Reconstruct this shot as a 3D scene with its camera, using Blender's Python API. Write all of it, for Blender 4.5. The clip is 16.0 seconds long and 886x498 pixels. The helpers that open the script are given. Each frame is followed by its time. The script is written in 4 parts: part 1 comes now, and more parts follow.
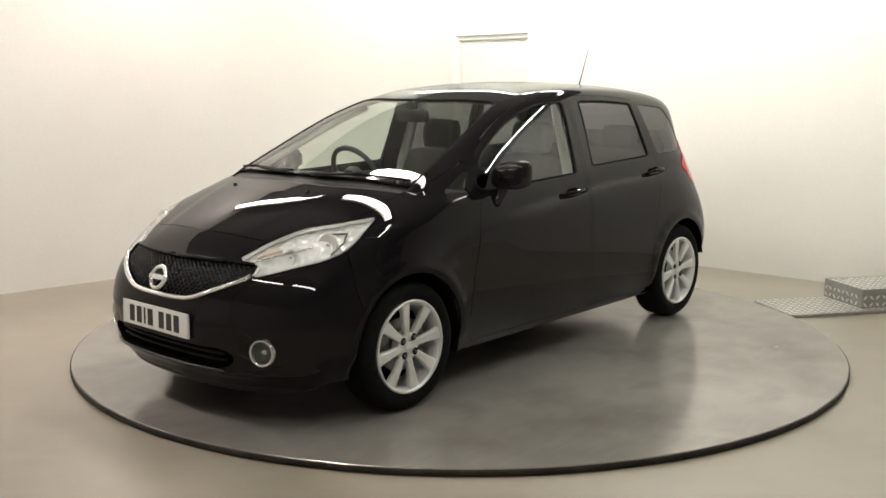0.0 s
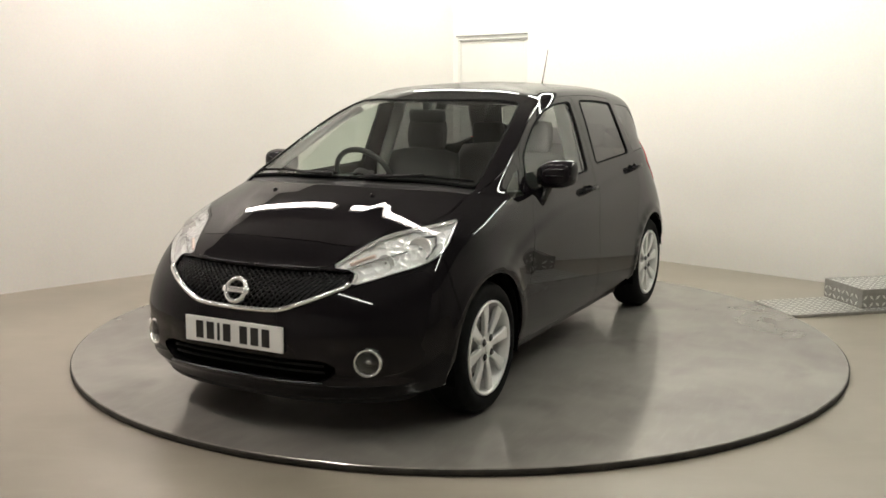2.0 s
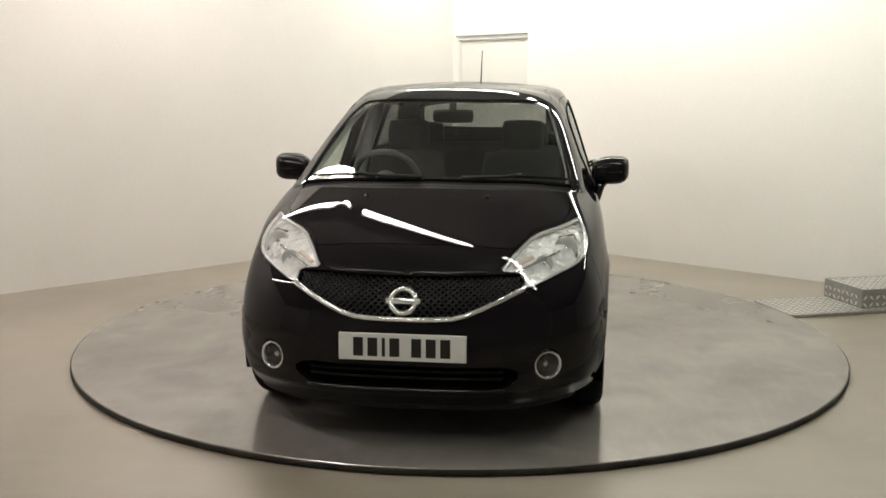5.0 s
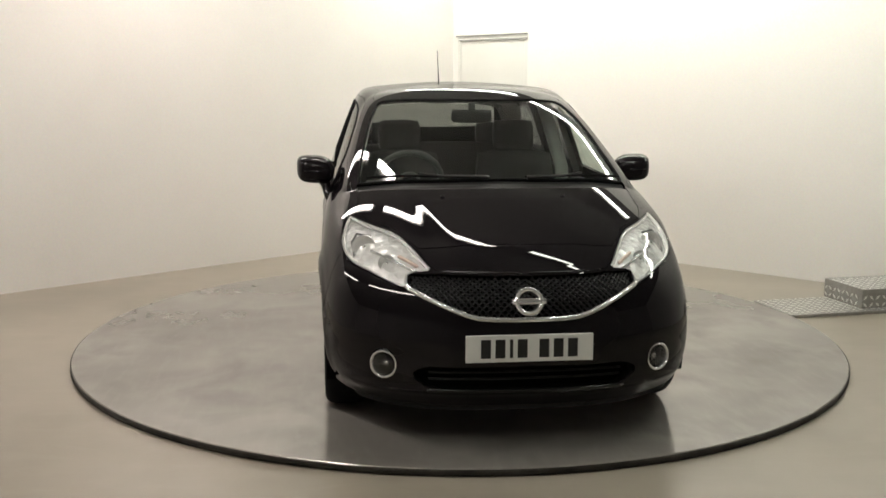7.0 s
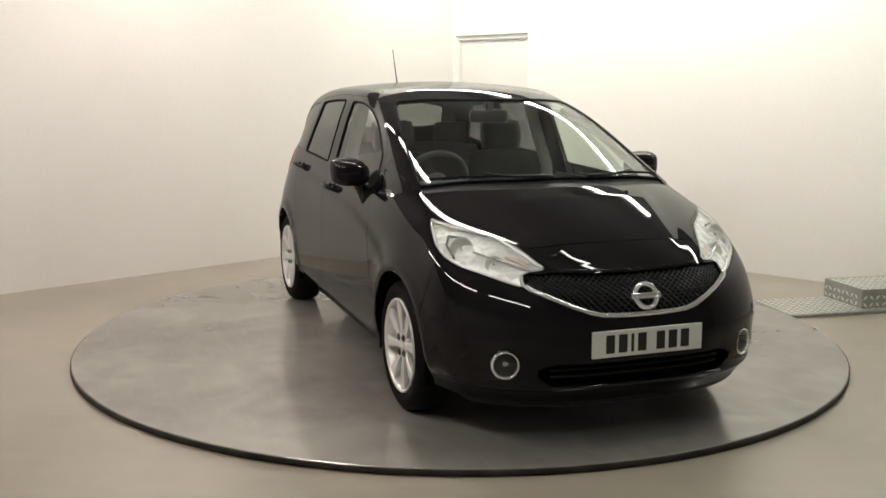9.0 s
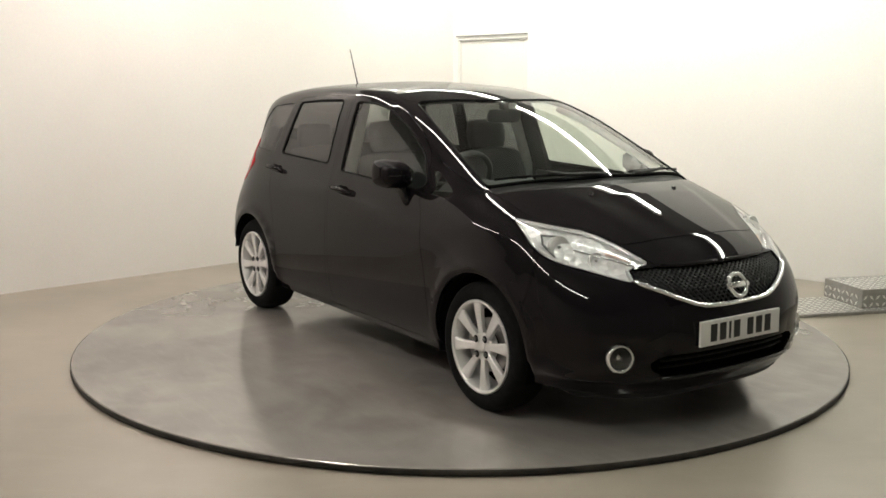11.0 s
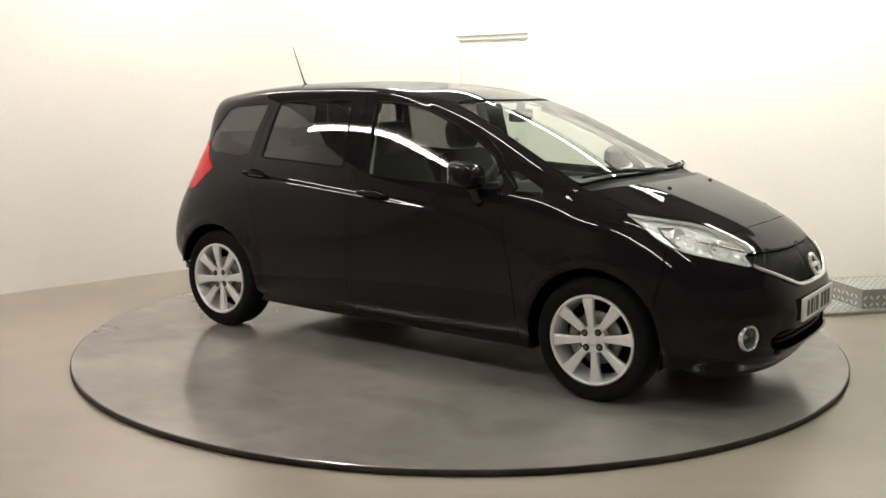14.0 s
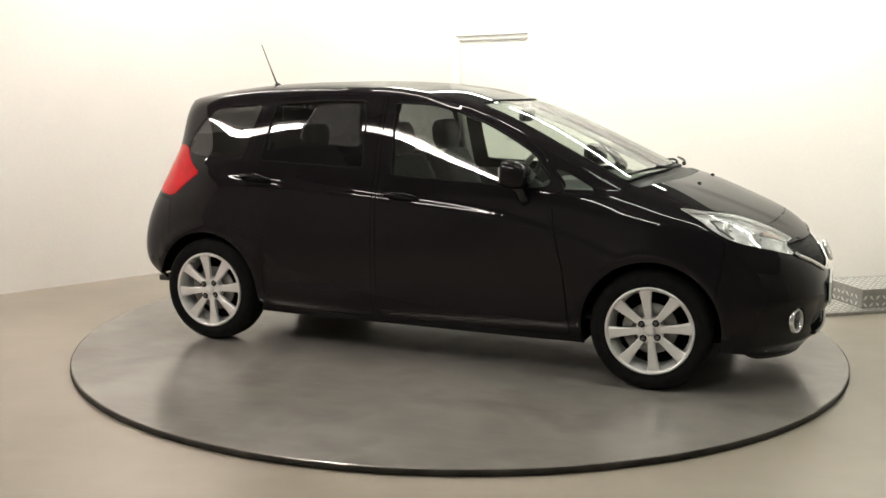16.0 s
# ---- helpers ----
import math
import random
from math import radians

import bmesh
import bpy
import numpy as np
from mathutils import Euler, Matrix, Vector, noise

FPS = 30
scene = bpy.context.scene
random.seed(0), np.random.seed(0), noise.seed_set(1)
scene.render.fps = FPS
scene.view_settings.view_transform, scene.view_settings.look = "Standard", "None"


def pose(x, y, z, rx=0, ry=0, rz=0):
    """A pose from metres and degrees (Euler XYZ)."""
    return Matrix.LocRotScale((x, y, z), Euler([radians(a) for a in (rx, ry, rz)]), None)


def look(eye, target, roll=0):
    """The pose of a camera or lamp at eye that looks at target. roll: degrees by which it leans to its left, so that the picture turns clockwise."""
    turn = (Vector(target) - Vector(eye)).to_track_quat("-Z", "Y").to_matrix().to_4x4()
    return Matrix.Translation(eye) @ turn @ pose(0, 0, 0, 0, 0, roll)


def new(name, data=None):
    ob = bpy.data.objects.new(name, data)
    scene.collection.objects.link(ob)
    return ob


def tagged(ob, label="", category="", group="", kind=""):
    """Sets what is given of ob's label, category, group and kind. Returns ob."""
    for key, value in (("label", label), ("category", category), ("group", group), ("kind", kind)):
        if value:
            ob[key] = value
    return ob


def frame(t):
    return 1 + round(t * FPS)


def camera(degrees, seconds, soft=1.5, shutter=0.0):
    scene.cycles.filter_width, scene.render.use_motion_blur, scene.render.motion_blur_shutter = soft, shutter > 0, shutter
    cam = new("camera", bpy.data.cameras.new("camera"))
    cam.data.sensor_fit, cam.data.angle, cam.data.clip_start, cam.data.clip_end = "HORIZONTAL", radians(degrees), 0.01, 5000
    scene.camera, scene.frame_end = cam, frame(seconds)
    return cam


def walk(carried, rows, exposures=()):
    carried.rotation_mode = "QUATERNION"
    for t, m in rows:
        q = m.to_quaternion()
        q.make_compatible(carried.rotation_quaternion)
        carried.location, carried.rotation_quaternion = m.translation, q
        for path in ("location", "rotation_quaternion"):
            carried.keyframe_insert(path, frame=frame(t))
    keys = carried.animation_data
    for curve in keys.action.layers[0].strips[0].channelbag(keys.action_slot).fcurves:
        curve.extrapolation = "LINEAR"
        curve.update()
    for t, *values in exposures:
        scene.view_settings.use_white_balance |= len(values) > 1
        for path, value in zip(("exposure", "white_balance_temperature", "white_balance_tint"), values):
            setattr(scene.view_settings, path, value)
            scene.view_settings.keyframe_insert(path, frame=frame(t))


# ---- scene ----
# ---- camera: a fixed tripod in front of the turntable ----
EYE = Vector((0.0, -5.913, 1.477))
cam = camera(49.03, 16.0, soft=1.6)
VIEW = look(EYE, EYE + Vector((-0.01565, 0.98678, -0.16128)), 0.15)
walk(cam, [(0.0, VIEW), (16.0, VIEW)], [(0.0, 0.13), (3.5, -0.1), (7.0, -0.13), (9.0, -0.06), (12.5, 0.13), (16.0, 0.27)])

# ---- light: fluorescent tubes under a dark ceiling, no daylight ----
FLOOR_Z = -0.035
CEIL_Z = 3.3
world = bpy.data.worlds.new("world")
scene.world = world
world.use_nodes = True
world.node_tree.nodes["Background"].inputs[0].default_value = (0.9, 0.95, 1.0, 1)
world.node_tree.nodes["Background"].inputs[1].default_value = 0.02
TUBE_GLOW = 61.0

# ---- materials ----
def shader(name, color=(0.5, 0.5, 0.5), rough=0.5, metal=0.0, **more):
    mat = bpy.data.materials.new(name)
    mat.use_nodes = True
    b = mat.node_tree.nodes["Principled BSDF"]
    b.inputs["Base Color"].default_value = (*color, 1)
    b.inputs["Roughness"].default_value = rough
    b.inputs["Metallic"].default_value = metal
    for key, value in more.items():
        b.inputs[key.replace("_", " ")].default_value = value
    return mat, mat.node_tree.nodes, mat.node_tree.links, b


def noise_node(nodes, links, scale, detail=4.0, rough=0.6, stretch=(1, 1, 1)):
    tc = nodes.new("ShaderNodeTexCoord")
    mp = nodes.new("ShaderNodeMapping")
    mp.inputs["Scale"].default_value = stretch
    n = nodes.new("ShaderNodeTexNoise")
    n.inputs["Scale"].default_value = scale
    n.inputs["Detail"].default_value = detail
    n.inputs["Roughness"].default_value = rough
    links.new(tc.outputs["Object"], mp.inputs["Vector"])
    links.new(mp.outputs["Vector"], n.inputs["Vector"])
    return n


def ramp_node(nodes, links, source, stops):
    r = nodes.new("ShaderNodeValToRGB")
    while len(r.color_ramp.elements) < len(stops):
        r.color_ramp.elements.new(0.5)
    for e, (p, c) in zip(r.color_ramp.elements, stops):
        e.position = p
        e.color = (*c, 1) if len(c) == 3 else c
    links.new(source, r.inputs["Fac"])
    return r


def bump_node(nodes, links, source, b, strength, distance):
    n = nodes.new("ShaderNodeBump")
    n.inputs["Strength"].default_value = strength
    n.inputs["Distance"].default_value = distance
    links.new(source, n.inputs["Height"])
    links.new(n.outputs["Normal"], b.inputs["Normal"])
    return n


def grained(name, stops, rough, scale, metal=0.0, bump=0.0, dist=0.002, rough_range=None, detail=6.0, fine=None, spec=0.5, speckle=0.35):
    """A material whose colour wanders by two noises and whose gloss follows the coarse one."""
    mat, nodes, links, b = shader(name, stops[0][1], rough, metal, Specular_IOR_Level=spec)
    n = noise_node(nodes, links, scale, detail)
    r = ramp_node(nodes, links, n.outputs["Fac"], stops)
    out = r.outputs["Color"]
    if fine:
        f = noise_node(nodes, links, fine, 3.0)
        mix = nodes.new("ShaderNodeMix")
        mix.data_type, mix.blend_type = "RGBA", "OVERLAY"
        mix.inputs["Factor"].default_value = speckle
        links.new(out, mix.inputs["A"])
        links.new(f.outputs["Color"], mix.inputs["B"])
        hs = nodes.new("ShaderNodeHueSaturation")
        hs.inputs["Saturation"].default_value = 0.75
        links.new(mix.outputs["Result"], hs.inputs["Color"])
        out = hs.outputs["Color"]
    links.new(out, b.inputs["Base Color"])
    if rough_range:
        m = nodes.new("ShaderNodeMapRange")
        m.inputs["To Min"].default_value, m.inputs["To Max"].default_value = rough_range
        links.new(n.outputs["Fac"], m.inputs["Value"])
        links.new(m.outputs["Result"], b.inputs["Roughness"])
    if bump:
        f = noise_node(nodes, links, fine or scale * 6, 4.0)
        bump_node(nodes, links, f.outputs["Fac"], b, bump, dist)
    return mat


MAT = {}
MAT["paint"] = shader("black_car_paint", (0.0074, 0.0061, 0.0074), 0.5, 0.0, Coat_Weight=0.64, Coat_Roughness=0.012, Coat_IOR=1.42, Specular_IOR_Level=0.0)[0]
MAT["wall"] = grained("cream_wall_paint", [(0.3, (0.83, 0.79, 0.745)), (0.7, (0.865, 0.83, 0.79))], 0.6, 0.8, bump=0.15, fine=60)
# greyer than the cream walls in place of weaker light there
MAT["unseen_wall"] = grained("unseen_wall_grey", [(0.3, (0.33, 0.315, 0.30)), (0.7, (0.38, 0.365, 0.35))], 0.8, 0.8)
MAT["ceiling"] = grained("dark_ceiling_paint", [(0.3, (0.15, 0.147, 0.14)), (0.7, (0.18, 0.176, 0.168))], 0.85, 0.8)


def worn_floor(name, stops, stain, stain_scale, cover, rough_range, spec, stretch, scuff, metal=0.0, depth=0.42):
    """A floor finish: slow cloudy colour, darker stains, pale scuffs, gloss that follows the clouds."""
    mat, nodes, links, b = shader(name, stops[0][1], 0.3, metal, Specular_IOR_Level=spec)
    cloud = noise_node(nodes, links, 0.9, 3.5, 0.5)
    col = ramp_node(nodes, links, cloud.outputs["Fac"], stops).outputs["Color"]
    layers = ((stain_scale, stain, cover - 0.08, cover + 0.2, depth, (1, 1, 1)), (scuff[0], scuff[1], scuff[2] - 0.1, scuff[2] + 0.2, 0.12, stretch))
    for scale, tone, lo_, hi_, most, pull in layers:
        n = noise_node(nodes, links, scale, 3.0, 0.5, pull)
        n.inputs["Distortion"].default_value = 0.4
        mask = nodes.new("ShaderNodeMapRange")
        for key, value in (("From Min", lo_), ("From Max", hi_), ("To Max", most)):
            mask.inputs[key].default_value = value
        links.new(n.outputs["Fac"], mask.inputs["Value"])
        mix = nodes.new("ShaderNodeMix")
        mix.data_type = "RGBA"
        links.new(mask.outputs["Result"], mix.inputs["Factor"])
        links.new(col, mix.inputs["A"])
        mix.inputs["B"].default_value = (*tone, 1)
        col = mix.outputs["Result"]
    links.new(col, b.inputs["Base Color"])
    m = nodes.new("ShaderNodeMapRange")
    m.inputs["From Min"].default_value, m.inputs["From Max"].default_value = 0.3, 0.7
    m.inputs["To Min"].default_value, m.inputs["To Max"].default_value = rough_range
    links.new(cloud.outputs["Fac"], m.inputs["Value"])
    links.new(m.outputs["Result"], b.inputs["Roughness"])
    return mat


MAT["concrete"] = worn_floor("painted_concrete", [(0.3, (0.268, 0.236, 0.188)), (0.5, (0.338, 0.300, 0.246)), (0.7, (0.40, 0.358, 0.30))], (0.19, 0.165, 0.125), 0.8, 0.55, (0.29, 0.37), 0.5, (1, 2.5, 1), (4.5, (0.46, 0.42, 0.36), 0.6))
MAT["deck"] = worn_floor("worn_steel_deck", [(0.3, (0.225, 0.209, 0.190)), (0.5, (0.30, 0.28, 0.256)), (0.7, (0.375, 0.352, 0.322))], (0.14, 0.129, 0.117), 1.9, 0.55, (0.12, 0.22), 1.0, (1, 4, 1), (5.0, (0.44, 0.42, 0.39), 0.58), metal=0.2, depth=0.6)
MAT["rubber"] = grained("black_rubber", [(0.3, (0.006, 0.006, 0.006)), (0.7, (0.011, 0.011, 0.011))], 0.75, 30, bump=0.1, spec=0.06)
MAT["band"] = grained("scuffed_edge_rubber", [(0.3, (0.014, 0.012, 0.010)), (0.7, (0.05, 0.044, 0.038))], 0.6, 7, bump=0.2, spec=0.3)
MAT["plastic"] = grained("black_plastic", [(0.3, (0.01, 0.01, 0.01)), (0.7, (0.016, 0.016, 0.016))], 0.5, 60, bump=0.1, dist=0.0005, spec=0.2)
# near-black puts the shade of hollows into the colour; the centre pillar shares it
MAT["void"] = shader("cavity_shade_black", (0.004, 0.004, 0.004), 0.95, Specular_IOR_Level=0.02)[0]
MAT["alloy"] = grained("silver_alloy", [(0.3, (0.74, 0.73, 0.72)), (0.7, (0.82, 0.81, 0.80))], 0.32, 9, metal=0.45, rough_range=(0.25, 0.4))
for key, tone, gain in (("warm_tube", (1.0, 0.908, 0.835), 1.08), ("cool_tube", (0.98, 1.0, 0.885), 0.9)):
    m, nodes, links, b = shader(key + "_glow", (1, 1, 1), 0.5)
    b.inputs["Emission Color"].default_value = (*tone, 1)
    b.inputs["Emission Strength"].default_value = TUBE_GLOW * gain
    MAT[key] = m
MAT["white_metal"] = grained("white_enamel", [(0.3, (0.75, 0.75, 0.73)), (0.7, (0.8, 0.8, 0.78))], 0.35, 4)

def pane(name, tint, gloss_rough=0.0):
    """A thin pane: tinted see-through with a mirror-like gloss that grows at grazing angles."""
    mat = bpy.data.materials.new(name)
    mat.use_nodes = True
    nodes, links = mat.node_tree.nodes, mat.node_tree.links
    nodes.clear()
    out = nodes.new("ShaderNodeOutputMaterial")
    mix = nodes.new("ShaderNodeMixShader")
    tr = nodes.new("ShaderNodeBsdfTransparent")
    tr.inputs["Color"].default_value = (*tint, 1)
    gl = nodes.new("ShaderNodeBsdfGlossy")
    gl.inputs["Roughness"].default_value = gloss_rough
    lw = nodes.new("ShaderNodeLayerWeight")
    lw.inputs["Blend"].default_value = 0.5
    pw = nodes.new("ShaderNodeMath")
    pw.operation = "POWER"
    pw.inputs[1].default_value = 5.0
    mr = nodes.new("ShaderNodeMapRange")
    mr.inputs["To Min"].default_value = 0.08
    mr.inputs["To Max"].default_value = 0.8
    links.new(lw.outputs["Facing"], pw.inputs[0])
    links.new(pw.outputs[0], mr.inputs["Value"])
    links.new(mr.outputs["Result"], mix.inputs["Fac"])
    links.new(tr.outputs[0], mix.inputs[1])
    links.new(gl.outputs[0], mix.inputs[2])
    links.new(mix.outputs[0], out.inputs["Surface"])
    return mat


MAT["glass"] = pane("green_tinted_glass", (0.78, 0.84, 0.79), 0.01)
MAT["privacy_glass"] = pane("privacy_glass", (0.19, 0.19, 0.195), 0.01)
MAT["rear_glass"] = pane("rear_window_glass", (0.3, 0.3, 0.3), 0.01)
MAT["clear"] = pane("clear_lens", (0.93, 0.94, 0.94), 0.02)
MAT["chrome"] = shader("chrome", (0.80, 0.80, 0.80), 0.14, 0.8)[0]
MAT["bowl"] = shader("lamp_bowl", (0.90, 0.89, 0.88), 0.12, 0.55)[0]
MAT["mirror"] = shader("mirror_silver", (0.85, 0.86, 0.87), 0.02, 1.0)[0]
MAT["gloss_black"] = shader("gloss_black_plastic", (0.006, 0.006, 0.007), 0.12)[0]
MAT["grille"] = shader("grille_plastic", (0.012, 0.012, 0.013), 0.4, Specular_IOR_Level=0.25)[0]
MAT["smoke"] = shader("smoked_grey_plastic", (0.12, 0.12, 0.12), 0.3, 0.0)[0]
MAT["amber"] = shader("amber_bulb", (0.74, 0.58, 0.50), 0.2)[0]
MAT["red_lens"] = grained("red_lens", [(0.3, (0.52, 0.004, 0.010)), (0.7, (0.60, 0.006, 0.014))], 0.12, 14, spec=0.2)
MAT["plate"] = grained("white_plate", [(0.3, (0.74, 0.74, 0.72)), (0.7, (0.80, 0.80, 0.78))], 0.3, 12)
MAT["ink"] = shader("black_ink", (0.012, 0.012, 0.012), 0.4)[0]
MAT["steel"] = grained("dull_steel", [(0.3, (0.26, 0.25, 0.24)), (0.7, (0.36, 0.35, 0.33))], 0.4, 25, metal=0.8)
MAT["fabric"] = grained("dark_seat_fabric", [(0.3, (0.016, 0.016, 0.017)), (0.7, (0.028, 0.028, 0.03))], 0.9, 18, bump=0.3, fine=220)
MAT["trim"] = grained("dark_cabin_plastic", [(0.3, (0.035, 0.035, 0.036)), (0.7, (0.05, 0.05, 0.051))], 0.55, 14, bump=0.2, fine=160)
MAT["lining"] = grained("pale_grey_lining", [(0.3, (0.42, 0.41, 0.39)), (0.7, (0.5, 0.49, 0.46))], 0.85, 10, bump=0.2, fine=180)
mat, nodes, links, b = shader("lamp_reflector", (0.92, 0.915, 0.91), 0.2, 0.25)
vor = nodes.new("ShaderNodeTexVoronoi")
vor.inputs["Scale"].default_value = 26
tc = nodes.new("ShaderNodeTexCoord")
links.new(tc.outputs["Object"], vor.inputs["Vector"])
bump_node(nodes, links, vor.outputs["Distance"], b, 0.6, 0.03)
MAT["reflector"] = mat
MAT["tread"] = grained("tread_plate_aluminium", [(0.3, (0.27, 0.26, 0.24)), (0.7, (0.38, 0.37, 0.35))], 0.4, 16, metal=0.4, rough_range=(0.28, 0.5))
# the raised bars are paler than the sheet they stand on
MAT["tread_bar"] = grained("pale_tread_bars", [(0.3, (0.70, 0.69, 0.66)), (0.7, (0.8, 0.79, 0.76))], 0.4, 16, metal=0.2)
MAT["door_paint"] = grained("cream_door_paint", [(0.3, (0.74, 0.735, 0.70)), (0.7, (0.77, 0.765, 0.73))], 0.4, 2)
MAT["grey_metal"] = grained("grey_door_closer_metal", [(0.3, (0.32, 0.32, 0.30)), (0.7, (0.4, 0.4, 0.38))], 0.4, 8, metal=0.3)


# ---- small building helpers ----
def part(name, bm, material, parent=None, label="", smooth=True, normals=None):
    """Links a bmesh as one mesh object under a thing or a part."""
    me = bpy.data.meshes.new(name)
    bm.normal_update()
    bm.to_mesh(me)
    bm.free()
    mats = material if isinstance(material, (list, tuple)) else [material]
    for mm in mats:
        me.materials.append(mm)
    for p in me.polygons:
        p.use_smooth = smooth
    ob = new(name, me)
    if parent:
        ob.parent = parent
    if label:
        tagged(ob, label)
    return ob


def empty(name, m=None):
    ob = new(name)
    ob.empty_display_size = 0.2
    if m is not None:
        ob.matrix_basis = m
    return ob


def add_box(bm, x0, x1, y0, y1, z0, z1, bevel=0.0, m=None, mi=0):
    r = bmesh.ops.create_cube(bm, size=1.0)
    vs = r["verts"]
    bmesh.ops.transform(bm, matrix=Matrix.LocRotScale(((x0 + x1) / 2, (y0 + y1) / 2, (z0 + z1) / 2), None, (x1 - x0, y1 - y0, z1 - z0)), verts=vs)
    fs = {f for v in vs for f in v.link_faces}
    for f in fs:
        f.material_index = mi
    if bevel:
        es = list({e for v in vs for e in v.link_edges})
        rb = bmesh.ops.bevel(bm, geom=es, offset=bevel, segments=2, affect="EDGES", profile=0.5)
        vs = list({v for f in rb["faces"] for v in f.verts} | {v for v in vs if v.is_valid})
    if m is not None:
        bmesh.ops.transform(bm, matrix=m, verts=vs)
    return vs


def lathe(bm, profile, steps=48, m=None, mi=0, closed=False):
    """Turns (radius, height) points round the local z axis."""
    rings = []
    for r, h in profile:
        rings.append([bm.verts.new((r * math.cos(2 * math.pi * k / steps), r * math.sin(2 * math.pi * k / steps), h)) for k in range(steps)])
    if closed:
        rings.append(rings[0])
    for a, c in zip(rings, rings[1:]):
        for k in range(steps):
            f = bm.faces.new((a[k], a[(k + 1) % steps], c[(k + 1) % steps], c[k]))
            f.material_index = mi
    vs = [v for r in (rings[:-1] if closed else rings) for v in r]
    if m is not None:
        bmesh.ops.transform(bm, matrix=m, verts=vs)
    return rings


def disc_cap(bm, ring, mi=0, flip=False):
    f = bm.faces.new(ring[::-1] if flip else ring)
    f.material_index = mi


def tube(bm, points, radius, steps=8, mi=0, closed=False, flat=1.0):
    """A round bar along points; radius may be a list."""
    pts = [Vector(p) for p in points]
    n = len(pts)
    rad = radius if isinstance(radius, (list, tuple)) else [radius] * n
    rings = []
    ref = None
    for i, p in enumerate(pts):
        a = pts[(i - 1) % n] if (closed or i > 0) else pts[i]
        c = pts[(i + 1) % n] if (closed or i < n - 1) else pts[i]
        t = (c - a).normalized()
        if ref is None:
            ref = Vector((0, 0, 1)) if abs(t.z) < 0.9 else Vector((1, 0, 0))
        side = t.cross(ref).normalized()
        up = side.cross(t).normalized()
        ref = up
        rings.append([bm.verts.new(p + rad[i] * (math.cos(2 * math.pi * k / steps) * side + flat * math.sin(2 * math.pi * k / steps) * up)) for k in range(steps)])
    pairs = list(zip(rings, rings[1:])) + ([(rings[-1], rings[0])] if closed else [])
    for a, c in pairs:
        for k in range(steps):
            f = bm.faces.new((a[k], a[(k + 1) % steps], c[(k + 1) % steps], c[k]))
            f.material_index = mi
    if not closed:
        disc_cap(bm, rings[0], mi, True)
        disc_cap(bm, rings[-1], mi)
    return rings


# ---- the room: two cream walls meet behind the turntable ----
CORNER = Vector((-0.06, 4.37, 0))
LEFT_DIR = Vector((-1, -0.965, 0)).normalized()
RIGHT_DIR = Vector((1, -0.865, 0)).normalized()
ROOM_W = 11.0


def wall_run(name, a, direction, length, material, label, openings=(), side=1):
    """A wall 0.15 m thick from a along direction; openings: (start, end, top)."""
    bm = bmesh.new()
    ang = math.atan2(direction.y, direction.x)
    m = Matrix.Translation((a.x, a.y, 0)) @ Matrix.Rotation(ang, 4, "Z")
    y0, y1 = (0.0, 0.15) if side > 0 else (-0.15, 0.0)
    at = 0.0
    for o0, o1, top in openings:
        add_box(bm, at, o0, y0, y1, FLOOR_Z - 0.1, CEIL_Z)
        add_box(bm, o0, o1, y0, y1, top, CEIL_Z)
        at = o1
    add_box(bm, at, length, y0, y1, FLOOR_Z - 0.1, CEIL_Z)
    bmesh.ops.transform(bm, matrix=m, verts=bm.verts)
    return tagged(part(name, bm, material, smooth=False), label, "wall", kind="structure"), m


DOOR = (0.06, 0.96, 2.02)
wall_left, M_LEFT = wall_run("wall_west", CORNER, LEFT_DIR, ROOM_W, MAT["wall"], "plain cream painted wall of the photo studio", side=-1)
wall_right, M_RIGHT = wall_run("wall_east", CORNER, RIGHT_DIR, ROOM_W, MAT["wall"], "bright cream painted wall with a plain door", openings=[DOOR], side=1)
far_l = CORNER + LEFT_DIR * ROOM_W
far_r = CORNER + RIGHT_DIR * ROOM_W
near = far_l + RIGHT_DIR * ROOM_W
# two unseen walls behind the camera, added to shape reflections and bounce
wall_run("wall_south", far_l, (near - far_l).normalized(), ROOM_W, MAT["unseen_wall"], "unseen grey wall behind the camera to the left, added for reflections and bounce light", side=-1)
wall_run("wall_north", far_r, (near - far_r).normalized(), ROOM_W, MAT["unseen_wall"], "unseen grey wall behind the camera to the right, added for reflections and bounce light", side=1)

bm = bmesh.new()
lo = [CORNER, far_l, near, far_r]
ctr = (CORNER + near) / 2
bm.faces.new([bm.verts.new(ctr + (p - ctr) * 1.1 + Vector((0, 0, FLOOR_Z))) for p in lo])
floor = tagged(part("floor", bm, MAT["concrete"], smooth=False), "worn grey-beige painted concrete floor with faint stains", "floor", kind="structure")
bm = bmesh.new()
bm.faces.new([bm.verts.new(ctr + (p - ctr) * 1.1 + Vector((0, 0, CEIL_Z))) for p in lo[::-1]])
tagged(part("ceiling", bm, MAT["ceiling"], smooth=False), "dark ceiling above the fluorescent tubes", "ceiling", kind="structure")

# ---- turntable ----
DECK_R = 2.263
turntable = empty("turntable")
tagged(turntable, "round grey steel car turntable with a thin dark edge", "turntable")
bm = bmesh.new()
rings = lathe(bm, [(0.0005, 0.0), (0.6, 0.0), (1.2, 0.0), (1.8, 0.0), (DECK_R - 0.004, 0.0), (DECK_R, -0.004)], 160)
part("deck", bm, MAT["deck"], turntable, "grey steel deck, scuffed and slightly shiny", smooth=False)
bm = bmesh.new()
